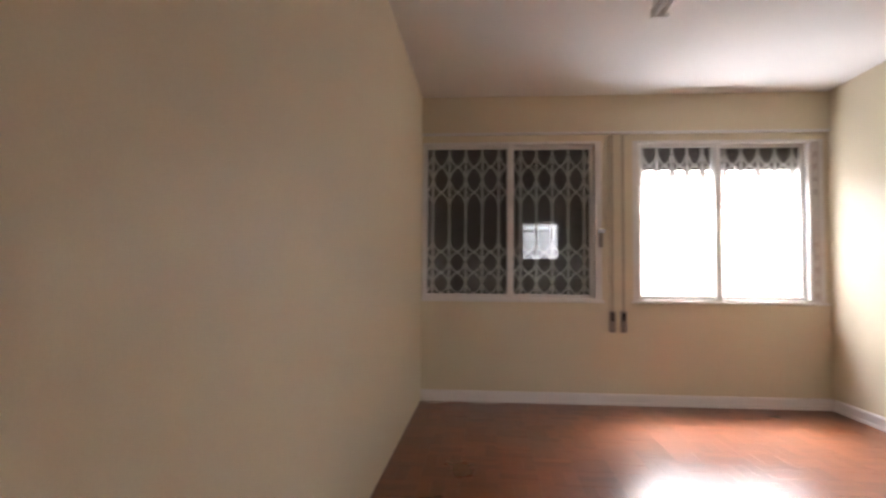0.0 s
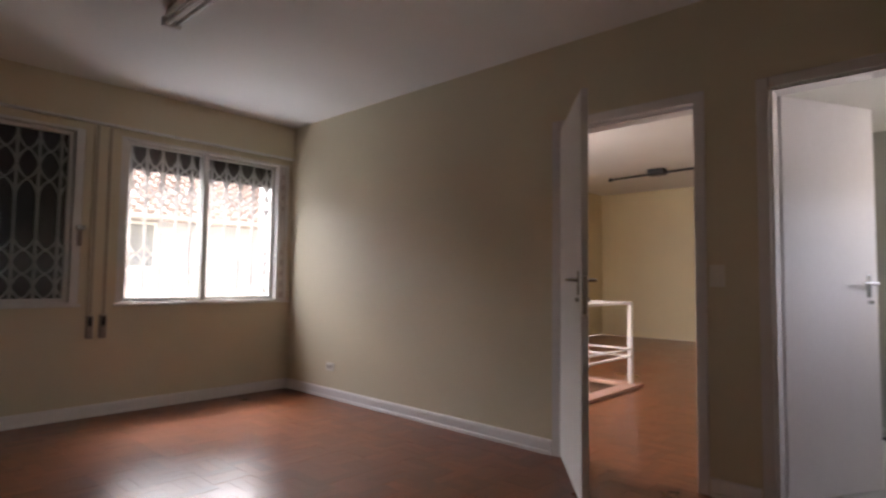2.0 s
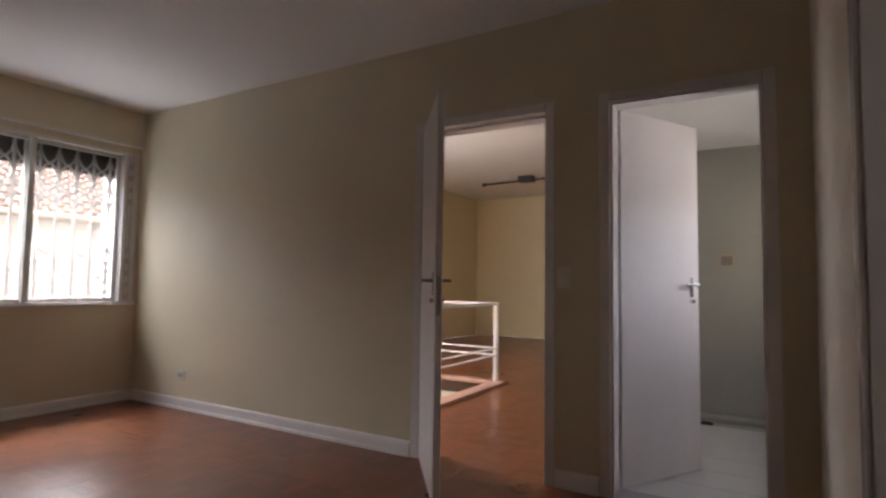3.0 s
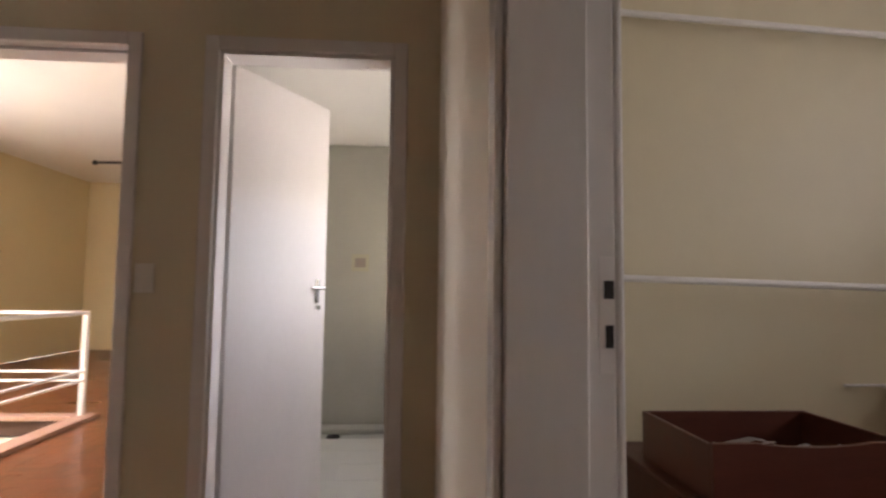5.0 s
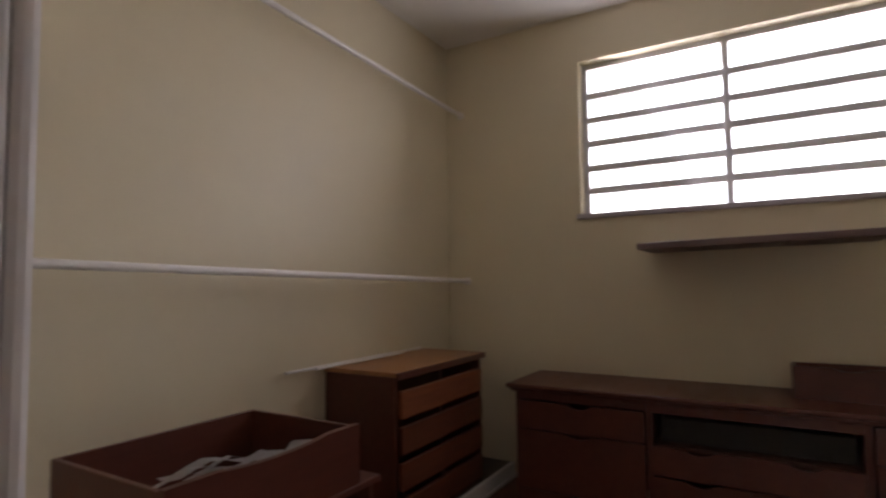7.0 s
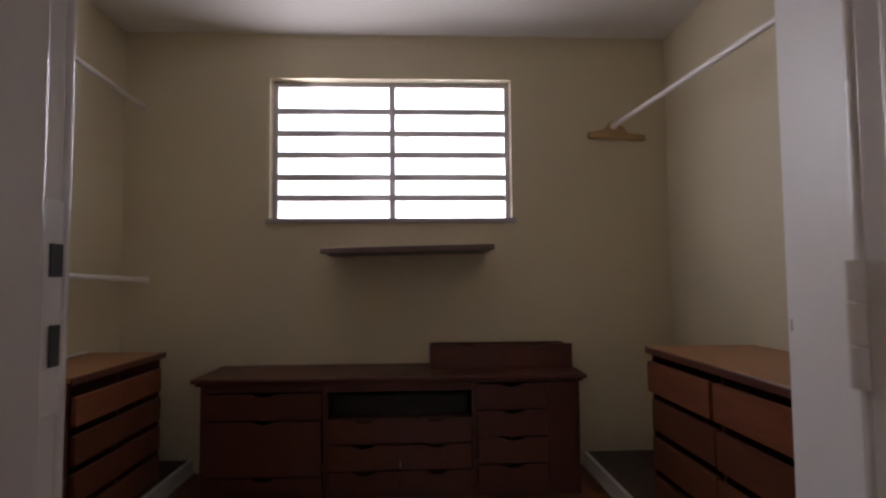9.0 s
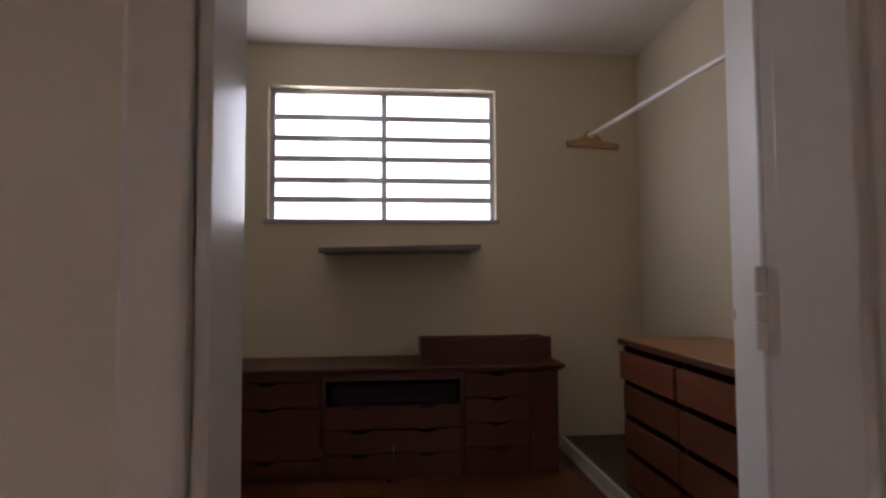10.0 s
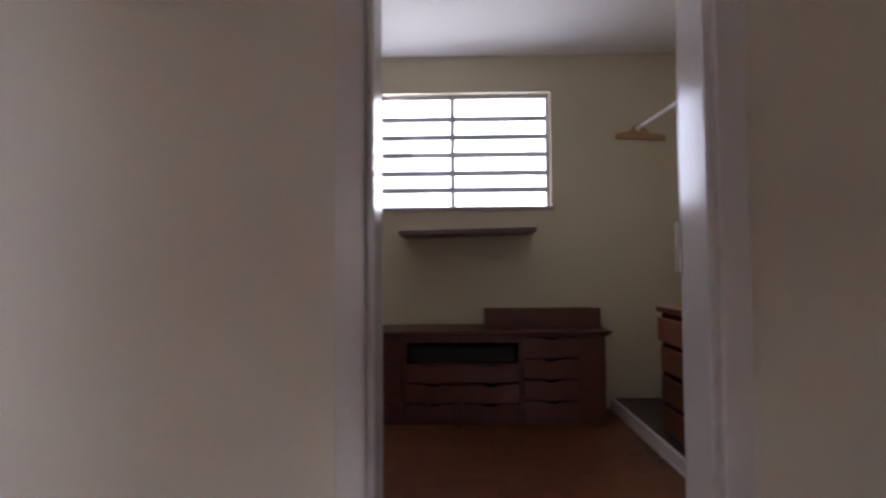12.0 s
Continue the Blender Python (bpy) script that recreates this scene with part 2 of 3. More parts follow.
structure("ceiling_closet", B((CW, CS, CH), (CE, CN, CH + 0.1)), CEIL, "white painted closet ceiling", "ceiling")
structure("floor_closet", B((CW - 0.1, CS - 0.1, -0.12), (CE + 0.1, SY + 0.0, -0.006)), GROUT, "dark bed of the closet parquet", "floor")
structure("floor", B((WX - 0.1, SY + 0.0, -0.12), (EX + ET, NY + 0.1, -0.006)), GROUT, "dark bed of the room's parquet", "floor")
# hall with the stairwell
SW = (4.93, 6.31, 2.64, 5.2)
wall_with_holes("wall_hall_east", "x", HE, HE + 0.15, HS, HN, 0, T + 0.1, [], YELLOW, "warm yellow painted hall wall")
wall_with_holes("wall_hall_north", "y", HN, HN + 0.15, EX + ET, HE + 0.15, 0, T + 0.1, [(4.3, 6.3, 1.1, 2.4)], YELLOW, "warm yellow hall wall with a window over the stairs")
wall_with_holes("wall_hall_south", "y", HS - 0.15, HS, BE + 0.25, HE + 0.15, 0, T + 0.1, [], YELLOW, "yellow painted hall wall")
wall_with_holes("wall_hall_west", "x", EX + ET, EX + ET + 0.004, 1.06, HN, 0, T, [(D1[0] - 0.018, D1[1] + 0.018, 0, DH + 0.018)], YELLOW, "yellow painted face of the hall wall")
structure("wall_hall_outer", B((EX, NY + 0.2005, -3.2), (EX + ET - 0.001, HN + 0.15, T + 0.1)), PLASTER, "white plastered outer face of the hall wall", "wall")
structure("ceiling_hall", B((EX + ET, HS, HH), (HE, HN, HH + 0.1)), CEIL, "white painted hall ceiling", "ceiling")
bm = bmesh.new()
for a, b in (((EX + ET, 1.06), (SW[0], HN)), ((SW[1], HS), (HE, HN)), ((SW[0], 1.06), (SW[1], SW[2])), ((SW[0], SW[3]), (SW[1], HN)), ((BE + 0.25, HS), (SW[1], 1.06))):
    box(bm, (*a, -0.14), (*b, -0.006))
structure("floor_hall", bm, GROUT, "dark bed of the hall parquet", "floor")
bm = bmesh.new()
box(bm, (SW[0] - 0.1, SW[2] - 0.1, -1.5), (SW[1] + 0.1, SW[3] + 0.1, -1.4))
for a, b in (((SW[0] - 0.1, SW[2] - 0.1), (SW[0], SW[3] + 0.1)), ((SW[1], SW[2] - 0.1), (SW[1] + 0.1, SW[3] + 0.1)), ((SW[0], SW[2] - 0.1), (SW[1], SW[2])), ((SW[0], SW[3]), (SW[1], SW[3] + 0.1))):
    box(bm, (*a, -1.4), (*b, -0.15))
structure("wall_stairwell", bm, STAIRWELL, "pale painted sides of the stairwell", "stairwell")
# bathroom
wall_with_holes("wall_bath_east", "x", BE, BE + 0.12, -0.50, 1.06, 0, T, [], TILE, "grey-green tiled bathroom wall")
wall_with_holes("wall_bath_north", "y", 0.94, 1.06, EX + ET, BE, 0, T, [], TILE, "grey-green tiled bathroom wall")
wall_with_holes("wall_bath_south", "y", -0.62, -0.50, EX + ET, BE + 0.12, 0, T, [(3.95, 5.65, 1.2, 1.75)], TILE, "tiled bathroom wall with a wide window")
wall_with_holes("wall_bath_west", "x", EX + ET, EX + ET + 0.004, -0.50, 0.94, 0, BH, [(D2[0] - 0.018, D2[1] + 0.018, 0, DH + 0.018)], TILE, "tiled inner face of the bathroom wall")
structure("ceiling_bath", B((EX + ET, -0.50, BH), (BE, 0.94, BH + 0.1)), CEIL, "low white bathroom ceiling", "ceiling")
structure("floor_bath", B((EX + ET, -0.50, -0.12), (BE, 0.94, -0.008)), material("pale_tile_grout", (0.5, 0.5, 0.46), 0.7), "pale grout bed of the bathroom tiles", "floor")
# a door threshold strip under each doorway
structure("trim_threshold", B((EX + 0.0, D2[0], -0.008), (EX + ET, D2[1], 0.006), 0.003), MARBLE, "pale stone door threshold", "threshold")
structure("ground", B((-60, -60, -3.3), (60, 60, -3.2)), GROUND, "pale concrete yard around the house", "ground")
bm = bmesh.new()
for x0, x1, y0, y1 in ((WX - 0.2, EX, SY, NY + 0.2), (EX, HE + 0.15, HS - 0.35, HN + 0.15), (CW - 0.15, CE + 0.15, CS - 0.2, SY)):
    box(bm, (x0, y0, T + 0.11), (x1, y1, T + 0.25))
structure("roof_slab", bm, PLASTER, "flat concrete roof over the rooms", "roof")


# ---- baseboards and the box over the windows ----
def baseboard(name, axis, at, u0, u1, side):
    """A white board, 95 mm high with a rounded top, on the wall plane at, standing out towards side."""
    bm = bmesh.new()
    prof = [(0, 0.0), (0.022, 0.0), (0.022, 0.018), (0.016, 0.026), (0.016, 0.075), (0.012, 0.088), (0.0, 0.094)]
    ring = []
    for u in (u0, u1):
        ring.append([bm.verts.new((u, at + side * d, z) if axis == "y" else (at + side * d, u, z)) for d, z in prof])
    for i in range(len(prof)):
        j = (i + 1) % len(prof)
        bm.faces.new((ring[0][i], ring[0][j], ring[1][j], ring[1][i]))
    bm.faces.new(ring[0])
    bm.faces.new(ring[1][::-1])
    bmesh.ops.recalc_face_normals(bm, faces=bm.faces[:])
    return structure(name, bm, WHITE, "white painted wooden baseboard", "baseboard")


baseboard("baseboard", "y", NY, WX, EX, -1)
baseboard("baseboard", "x", EX, D1[1] + 0.065, NY - 0.022, -1)
baseboard("baseboard", "x", EX, D2[1] + 0.065, D1[0] - 0.065, -1)
baseboard("baseboard", "x", EX, SY, D2[0] - 0.065, -1)
baseboard("baseboard", "y", SY, DX1 + 0.065, EX - 0.022, 1)
baseboard("baseboard", "y", SY, WX, DX0 - 0.065, 1)
structure("trim_shutter_box", B((WX, NY - 0.035, 2.308), (EX, NY, H), 0.004), CREAM, "cream painted beam over the windows", "beam")
structure("trim_window_ledge", B((WX, NY - 0.045, 2.289), (EX, NY, 2.307), 0.004), FRAME, "thin pale ledge under the window beam", "trim")


# ---- windows of the room ----
def flat_strip(bm, pts, y, half, depth):
    """A flat band of (x, z) points, half wide to each side, centred on the plane y."""
    for (ax, az), (bx, bz) in zip(pts, pts[1:]):
        d = Vector((bx - ax, bz - az)).normalized() * half
        v = [bm.verts.new(c) for c in ((ax - d.y, y - depth, az + d.x), (bx - d.y, y - depth, bz + d.x), (bx + d.y, y - depth, bz - d.x), (ax + d.y, y - depth, az - d.x))]
        w = [bm.verts.new((c.co.x, y + depth, c.co.z)) for c in v]
        bm.faces.new(v)
        bm.faces.new(w[::-1])
        for e in range(4):
            bm.faces.new((v[e], w[e], w[(e + 1) % 4], v[(e + 1) % 4]))


def accordion_grille(parent, x0, x1, z0, z1, y, step=0.139):
    """Upright bars with two bands of arched lattice; small webs fill the forks where the arches meet a bar."""
    n = max(2, round((x1 - x0) / step))
    step = (x1 - x0) / n
    span = z1 - z0
    rise = 0.069 * span
    bars = [x0 + (i + 0.5) * step for i in range(n)]
    for x in bars:
        part("grille_bar", B((x - 0.011, y - 0.006, z0), (x + 0.011, y + 0.006, z1), 0.002), GRILLE, parent)
    for nodes in (((0.09, 1, 1), (0.228, 1, 1), (0.366, 1, 0)), ((0.61, 0, 1), (0.785, 1, 1), (0.955, 1, 0))):
        bm = bmesh.new()
        up = rise if nodes[0][0] < 0.5 else 0.0875 * span
        for f, below, above in nodes:
            zc = z0 + f * span
            for s, on in ((-1, below), (1, above)):
                if not on:
                    continue
                for i in range(n + 1):
                    xa = x0 + (i - 0.5) * step
                    pts = [(xa + k / 10 * step, zc + s * up * 0.95 * math.sin(math.pi * k / 10) ** 0.85) for k in range(11)]
                    pts = [p for p in pts if x0 - 1e-6 <= p[0] <= x1 + 1e-6 and z0 < p[1] < z1]
                    flat_strip(bm, pts, y, 0.0075, 0.004)
                for x in bars:
                    if z0 < zc + s * 0.045 < z1:
                        outline(bm, [(x - 0.026, zc + s * 0.045), (x + 0.026, zc + s * 0.045), (x, zc + s * 0.002)], "y", y - 0.003, y + 0.003)
        bmesh.ops.recalc_face_normals(bm, faces=bm.faces[:])
        part("grille_lattice", bm, GRILLE, parent)


def sliding_window(name, hole, mid, label, shutter_bottom, shutter_label, fl, fr):
    x0, x1, z0, z1 = hole
    w = thing(name, ((x0 + x1) / 2, NY, z0), label, "window", kind="structure")
    w.location = (0, 0, 0)
    bm = bmesh.new()
    ya, yb = NY + 0.005, NY + 0.12
    box(bm, (x0, ya, z0), (x0 + fl, yb, z1), 0.003)
    box(bm, (x1 - fr, ya, z0), (x1, yb, z1), 0.003)
    box(bm, (x0 + fl, ya, z1 - 0.022), (x1 - fr, yb, z1), 0.003)
    box(bm, (x0 + fl, ya, z0), (x1 - fr, yb, z0 + 0.018), 0.003)
    part("window_frame", bm, FRAME, w)
    for a, b, yy in ((x0 + fl, mid + 0.03, NY + 0.04), (mid - 0.03, x1 - fr, NY + 0.075)):
        bm = bmesh.new()
        s = 0.03
        za, zb = z0 + 0.018, z1 - 0.022
        box(bm, (a, yy, za), (a + s, yy + 0.03, zb), 0.004)
        box(bm, (b - s, yy, za), (b, yy + 0.03, zb), 0.004)
        box(bm, (a + s, yy, zb - s), (b - s, yy + 0.03, zb), 0.004)
        box(bm, (a + s, yy, za), (b - s, yy + 0.03, za + s), 0.004)
        sash = part("sash", bm, FRAME, w)
        pane = part("pane", B((a + s, yy + 0.012, za + s), (b - s, yy + 0.016, zb - s)), GLASS, sash, "clear window glass")
        pane.visible_shadow = False
    for a, b in ((x0 + fl, mid - 0.025), (mid + 0.025, x1 - fr)):
        accordion_grille(w, a, b, z0 + 0.02, z1 - 0.024, NY + 0.118)
    part("mullion", B((mid - 0.024, NY + 0.012, z0 + 0.018), (mid + 0.024, NY + 0.038, z1 - 0.022), 0.003), FRAME, w)
    # roller shutter, slat by slat
    n = int(math.ceil((z1 + 0.1 - shutter_bottom) / 0.045))
    for i in range(n):
        z = shutter_bottom + i * 0.045
        part("shutter_slat", B((x0 + 0.01, NY + 0.145, z + 0.0002), (x1 - 0.01, NY + 0.157, z + 0.0449), 0.002), SHUTTER, w, shutter_label if i == 0 else "")
    part("window_sill", B((x0 - 0.015, NY - 0.02, z0 - 0.018), (x1 + 0.015, NY + 0.004, z0 + 0.004), 0.004), FRAME, w)
    return w


sliding_window("window_1", WL, 1.085, "white sliding window with a closed dark roller shutter and an accordion security grille", 0.872, "dark brown closed roller shutter", 0.008, 0.06)
sliding_window("window_2", WR, 2.825, "white sliding window with raised shutter and an accordion security grille", 2.0, "dark brown raised roller shutter", 0.05, 0.12)


def strap_cover(x):
    t = thing("shutter_strap", (x, NY, 0.6), "pale wooden strip with two shutter straps in grey-brown winders", "shutter strap")
    t.location = (0, 0, 0)
    part("strip", B((x - 0.07, NY - 0.014, 0.79), (x + 0.07, NY, 2.288), 0.004), CREAM, t)
    for s in (-1, 1):
        u = x + s * 0.046
        part("strap", B((u - 0.011, NY - 0.019, 0.79), (u + 0.011, NY - 0.0145, 2.28)), STRAP, t, "beige woven shutter strap")
        box_ = part("winder_box", B((u - 0.024, NY - 0.03, 0.605), (u + 0.024, NY, 0.785), 0.006), BROWN_PLASTIC, t, "grey-brown winder box")
        part("strap_slot", B((u - 0.013, NY - 0.0325, 0.70), (u + 0.013, NY - 0.0302, 0.77)), DARK, box_)


strap_cover(1.985)


def folded_grille(parent, x, z0, z1):
    """The end of the accordion grille, folded flat against the window stile."""
    for dx in (0.0, 0.034):
        part("folded_bar", B((x + dx - 0.006, NY - 0.007, z0), (x + dx + 0.006, NY + 0.0045, z1), 0.002), GRILLE, parent)
    bm = bmesh.new()
    span = z1 - z0
    for f in (0.03, 0.11, 0.19, 0.27, 0.35, 0.68, 0.76, 0.84, 0.92):
        z = z0 + f * span
        outline(bm, [(x - 0.012, z - 0.022), (x + 0.046, z - 0.022), (x + 0.03, z), (x + 0.046, z + 0.022), (x - 0.012, z + 0.022), (x + 0.004, z)], "y", NY - 0.012, NY - 0.0075)
    part("folded_lattice", bm, GRILLE, parent)


folded_grille(bpy.data.objects["window_2"], WR[1] - 0.09, WR[2] + 0.02, WR[3] - 0.024)


def window_latch(x, z):
    t = thing("window_latch", (0, 0, 0), "small chrome latch on the white window stile", "latch")
    part("plate", B((x - 0.016, NY - 0.004, z - 0.14), (x + 0.016, NY + 0.006, z - 0.02), 0.003), BROWN_PLASTIC, t)
    part("lever", B((x - 0.03, NY - 0.03, z - 0.018), (x + 0.03, NY + 0.006, z + 0.018), 0.005), CHROME, t)


window_latch(1.85, 1.46)


# ---- closet window: steel frame with two columns of six tilting panes ----
def closet_window():
    x0, x1, z0, z1 = CWIN
    w = thing("window_3", (0, 0, 0), "grey steel louvre window with twelve narrow panes", "window", kind="structure")
    y = CS - 0.09
    bm = bmesh.new()
    f = 0.028
    box(bm, (x0, y - 0.02, z0), (x0 + f, y + 0.02, z1), 0.003)
    box(bm, (x1 - f, y - 0.02, z0), (x1, y + 0.02, z1), 0.003)
    box(bm, (x0 + f, y - 0.02, z1 - f), (x1 - f, y + 0.02, z1), 0.003)
    box(bm, (x0 + f, y - 0.02, z0), (x1 - f, y + 0.02, z0 + 0.012), 0.003)
    part("window_frame", bm, METAL_FRAME, w)
    xm = (x0 + x1) / 2
    part("mullion", B((xm - 0.018, y - 0.025, z0 + 0.012), (xm + 0.018, y + 0.025, z1 - f), 0.003), METAL_FRAME, w)
    part("lever_bar", B((xm - 0.005, y + 0.026, 1.62), (xm + 0.005, y + 0.036, z1 - 0.12), 0.002), METAL_FRAME, w)
    levels = [z0 + 0.012, 1.587, 1.712, 1.850, 1.982, 2.118, z1 - f]
    rows = 6
    for r in range(rows):
        za, dz = levels[r], levels[r + 1] - levels[r]
        for a, b in ((x0 + f, xm - 0.018), (xm + 0.018, x1 - f)):
            if r:
                bm = B((a, y - 0.018, za - 0.021), (b, y + 0.022, za + 0.006), 0.004)
                box(bm, (a, y - 0.018, za + 0.0062), (b, y + 0.004, za + 0.02), 0.003)
                part("glazing_bar", bm, METAL_FRAME, w)
            pane = part("pane", B((a + 0.002, y - 0.002, za + 0.0215), (b - 0.002, y + 0.002, za + dz - 0.0215)), GLASS, w, "glass louvre pane" if r == 0 else "")
            pane.visible_shadow = False
    part("window_sill", B((x0 - 0.02, CS - 0.12, z0 - 0.025), (x1 + 0.02, CS + 0.02, z0 + 0.003), 0.004), MARBLE, w, "grey stone window sill")
    return w


closet_window()


# ---- doors ----
def casing(name, axis, u0, u1, z1, face0, face1, label, stop_side):
    """A door frame: lining through the wall with a rabbet, and a casing on both faces."""
    d = thing(name, (0, 0, 0), label, "door frame", kind="structure")

    def bx(u, v, w0, w1, z0, zt, bevel=0.003):
        return B((u, w0, z0), (v, w1, zt), bevel) if axis == "y" else B((w0, u, z0), (w1, v, zt), bevel)
    lo, hi = min(face0, face1), max(face0, face1)
    th = 0.018
    for u, v in ((u0 - th, u0), (u1, u1 + th)):
        part("lining", bx(u + 0.0005, v - 0.0005, lo, hi, 0, z1), ENAMEL, d)
    part("lining", bx(u0, u1, lo, hi, z1 + 0.0005, z1 + th), ENAMEL, d)
    # the stop that the leaf closes on fills the lining but for the leaf's rabbet
    if stop_side > 0:
        a, b = lo, hi - 0.042
    else:
        a, b = lo + 0.042, hi
    for u, v in ((u0, u0 + 0.014), (u1 - 0.014, u1)):
        part("stop", bx(u, v, a, b, 0, z1), ENAMEL, d)
    part("stop", bx(u0 + 0.014, u1 - 0.014, a, b, z1 - 0.014, z1), ENAMEL, d)
    c = 0.058
    for w0, w1 in ((lo - 0.014, lo), (hi, hi + 0.014)):
        for u, v in ((u0 - c, u0 - 0.001), (u1 + 0.001, u1 + c)):
            part("casing_board", bx(u, v, w0, w1, 0, z1 + c, 0.005), ENAMEL, d)
        part("casing_board", bx(u0, u1, w0, w1, z1 + 0.001, z1 + c, 0.005), ENAMEL, d)
    return d


def lever(parent, x, y, z, side, reach):
    """A lever handle with plate, keyhole escutcheon and grip in the leaf's own frame."""
    h = part("handle", B((x - 0.013, y, z - 0.075), (x + 0.013, y + side * 0.007, z + 0.045), 0.003), CHROME, parent, "chrome lever handle")
    bm = bmesh.new()
    rod(bm, (x, y + side * 0.006, z), (x, y + side * 0.05, z), 0.009)
    box(bm, (x + 0.008, y + side * 0.043, z - 0.007), (x + reach, y + side * 0.055, z + 0.007), 0.005)
    part("grip", bm, CHROME, h)
    return h


def door_leaf(name, width, m, label, latch=True, off=0.0):
    """A flat door leaf, hinged at its own origin, that reaches along its x."""
    d = thing(name, (0, 0, 0), label, "door", kind="structure")
    part("leaf", B((0.003 if latch else 0.014, off - 0.0175, 0.012), (width, off + 0.0175, DH - 0.006), 0.003), WHITE, d)
    for side in (-1, 1) if latch else ():
        lever(d, width - 0.07, side * 0.0175, 1.10, side, -0.105)
    part("lock_plate", B((width - 0.0005, off - 0.011, 0.93), (width + 0.002, off + 0.011, 1.12), 0.001), CHROME, d)
    bm = bmesh.new()
    for s in (-1, 1):
        rod(bm, (width - 0.07, off + s * 0.0175, 1.0), (width - 0.07, off + s * (0.036 if latch else 0.019), 1.0), 0.011)
    part("cylinder", bm, CHROME, d, "chrome lock cylinder")
    for z in (0.22, 0.99, 1.78):
        bm = bmesh.new()
        for k in range(3):
            rod(bm, (0.0, 0.022 + off, z + k * 0.036), (0.0, 0.022 + off, z + k * 0.036 + 0.034), 0.008)
        part("hinge", bm, CHROME if name != "door_3" else WHITE, d)
    d.matrix_world = m
    return d


casing("door_frame_1", "x", *D1, DH, EX, EX + ET, "white painted wooden door frame", -1)
casing("door_frame_2", "x", *D2, DH, EX, EX + ET, "white painted wooden door frame", 1)
closet_frame = casing("door_frame_3", "y", DX0, DX1, DH, CN, SY, "white painted wooden door frame of the closet", -1)
door_leaf("door_1", 0.80, pose(EX + 0.012, D1[1] - 0.006, 0, 0, 0, 218.0), "white flat door standing open into the room")
door_leaf("door_2", 0.665, pose(EX + ET - 0.012, D2[1] - 0.006, 0, 0, 0, -29.5), "white flat door standing open into the bathroom")
door_leaf("door_3", 0.63, pose(DX0 - 0.002, CN - 0.004, 0, 0, 0, -119.5), "white flat closet door swung wide into the closet", False, -0.0175)
sp = part("strike_plate", B((DX1 - 0.0012, CN + 0.002, 0.985), (DX1 - 0.0003, CN + 0.024, 1.145), 0.0003), WHITE, closet_frame, "painted-over strike plate")
part("bolt_hole", B((DX1 - 0.003, CN + 0.004, 1.087), (DX1 - 0.0014, CN + 0.018, 1.112)), DARK, sp, "dark latch hole")
part("bolt_hole", B((DX1 - 0.003, CN + 0.005, 1.02), (DX1 - 0.0014, CN + 0.016, 1.051)), DARK, sp, "dark bolt hole")


# ---- fixtures of the room ----
def fluorescent(x, y0, y1):
    t = thing("ceiling_lamp", (0, 0, 0), "white fluorescent batten lamp, switched off, under the ceiling", "ceiling lamp")
    part("body", B((x - 0.035, y0, H - 0.05), (x + 0.035, y1, H), 0.006), FRAME, t)
    for y, s in ((y0, 1), (y1, -1)):
        part("end_cap", B((x - 0.05, y - 0.005 if s > 0 else y - 0.03, H - 0.10), (x + 0.05, y + 0.03 if s > 0 else y + 0.005, H - 0.045), 0.006), FRAME, t, "white lamp holder")
    for s in (-1, 1):
        part("tube", rod(bmesh.new(), (x + s * 0.026, y0 + 0.03, H - 0.078), (x + s * 0.026, y1 - 0.03, H - 0.078), 0.014, 16), TUBE, t, "white fluorescent tube")


fluorescent(1.835, 2.17, 3.40)


def wall_plate(name, label, category, axis, at, u, z, w, h, side, slots, plate=PLASTIC):
    t = thing(name, (0, 0, 0), label, category)

    def bx(ua, ub, da, db, za, zb, bevel):
        a, b = sorted((at + side * da, at + side * db))
        return B((a, ua, za), (b, ub, zb), bevel) if axis == "x" else B((ua, a, za), (ub, b, zb), bevel)
    part("plate", bx(u - w / 2, u + w / 2, 0, 0.008, z - h / 2, z + h / 2, 0.003), plate, t)
    for du, dz, sw, sh, mat in slots:
        part("insert", bx(u + du - sw / 2, u + du + sw / 2, 0.0082, 0.011, z + dz - sh / 2, z + dz + sh / 2, 0.001), mat, t)
    return t


wall_plate("wall_outlet", "ivory plastic wall outlet low on the cream wall", "outlet", "x", EX, 4.34, 0.285, 0.115, 0.075, -1, [(-0.02, 0, 0.02, 0.03, BROWN_PLASTIC), (0.02, 0, 0.02, 0.03, BROWN_PLASTIC)])
wall_plate("light_switch", "ivory plastic light switch between two doors", "switch", "x", EX, 1.01, 1.13, 0.075, 0.115, -1, [(0, -0.01, 0.02, 0.035, PLASTIC)])
wall_plate("wall_socket", "beige plastic plate with a brown insert on the tiled wall", "outlet", "x", BE, 0.35, 1.31, 0.14, 0.14, -1, [(0, 0, 0.085, 0.075, BROWN_PLASTIC)], material("beige_plastic", (0.46, 0.43, 0.3), 0.45, spread=0.04, bump=0.01))


def floor_cable(points, label):
    cu = bpy.data.curves.new("cable", "CURVE")
    cu.dimensions, cu.bevel_depth, cu.bevel_resolution = "3D", 0.004, 2
    sp_ = cu.splines.new("NURBS")
    sp_.points.add(len(points) - 1)
    for p, q in zip(sp_.points, points):
        p.co = (*q, 1)
    sp_.use_endpoint_u = True
    tmp = bpy.data.objects.new("cable_curve", cu)
    scene.collection.objects.link(tmp)
    me = bpy.data.meshes.new_from_object(tmp.evaluated_get(bpy.context.evaluated_depsgraph_get()))
    bpy.data.objects.remove(tmp)
    me.materials.append(CABLE)
    return tagged(new("cable", me), label, "cable")


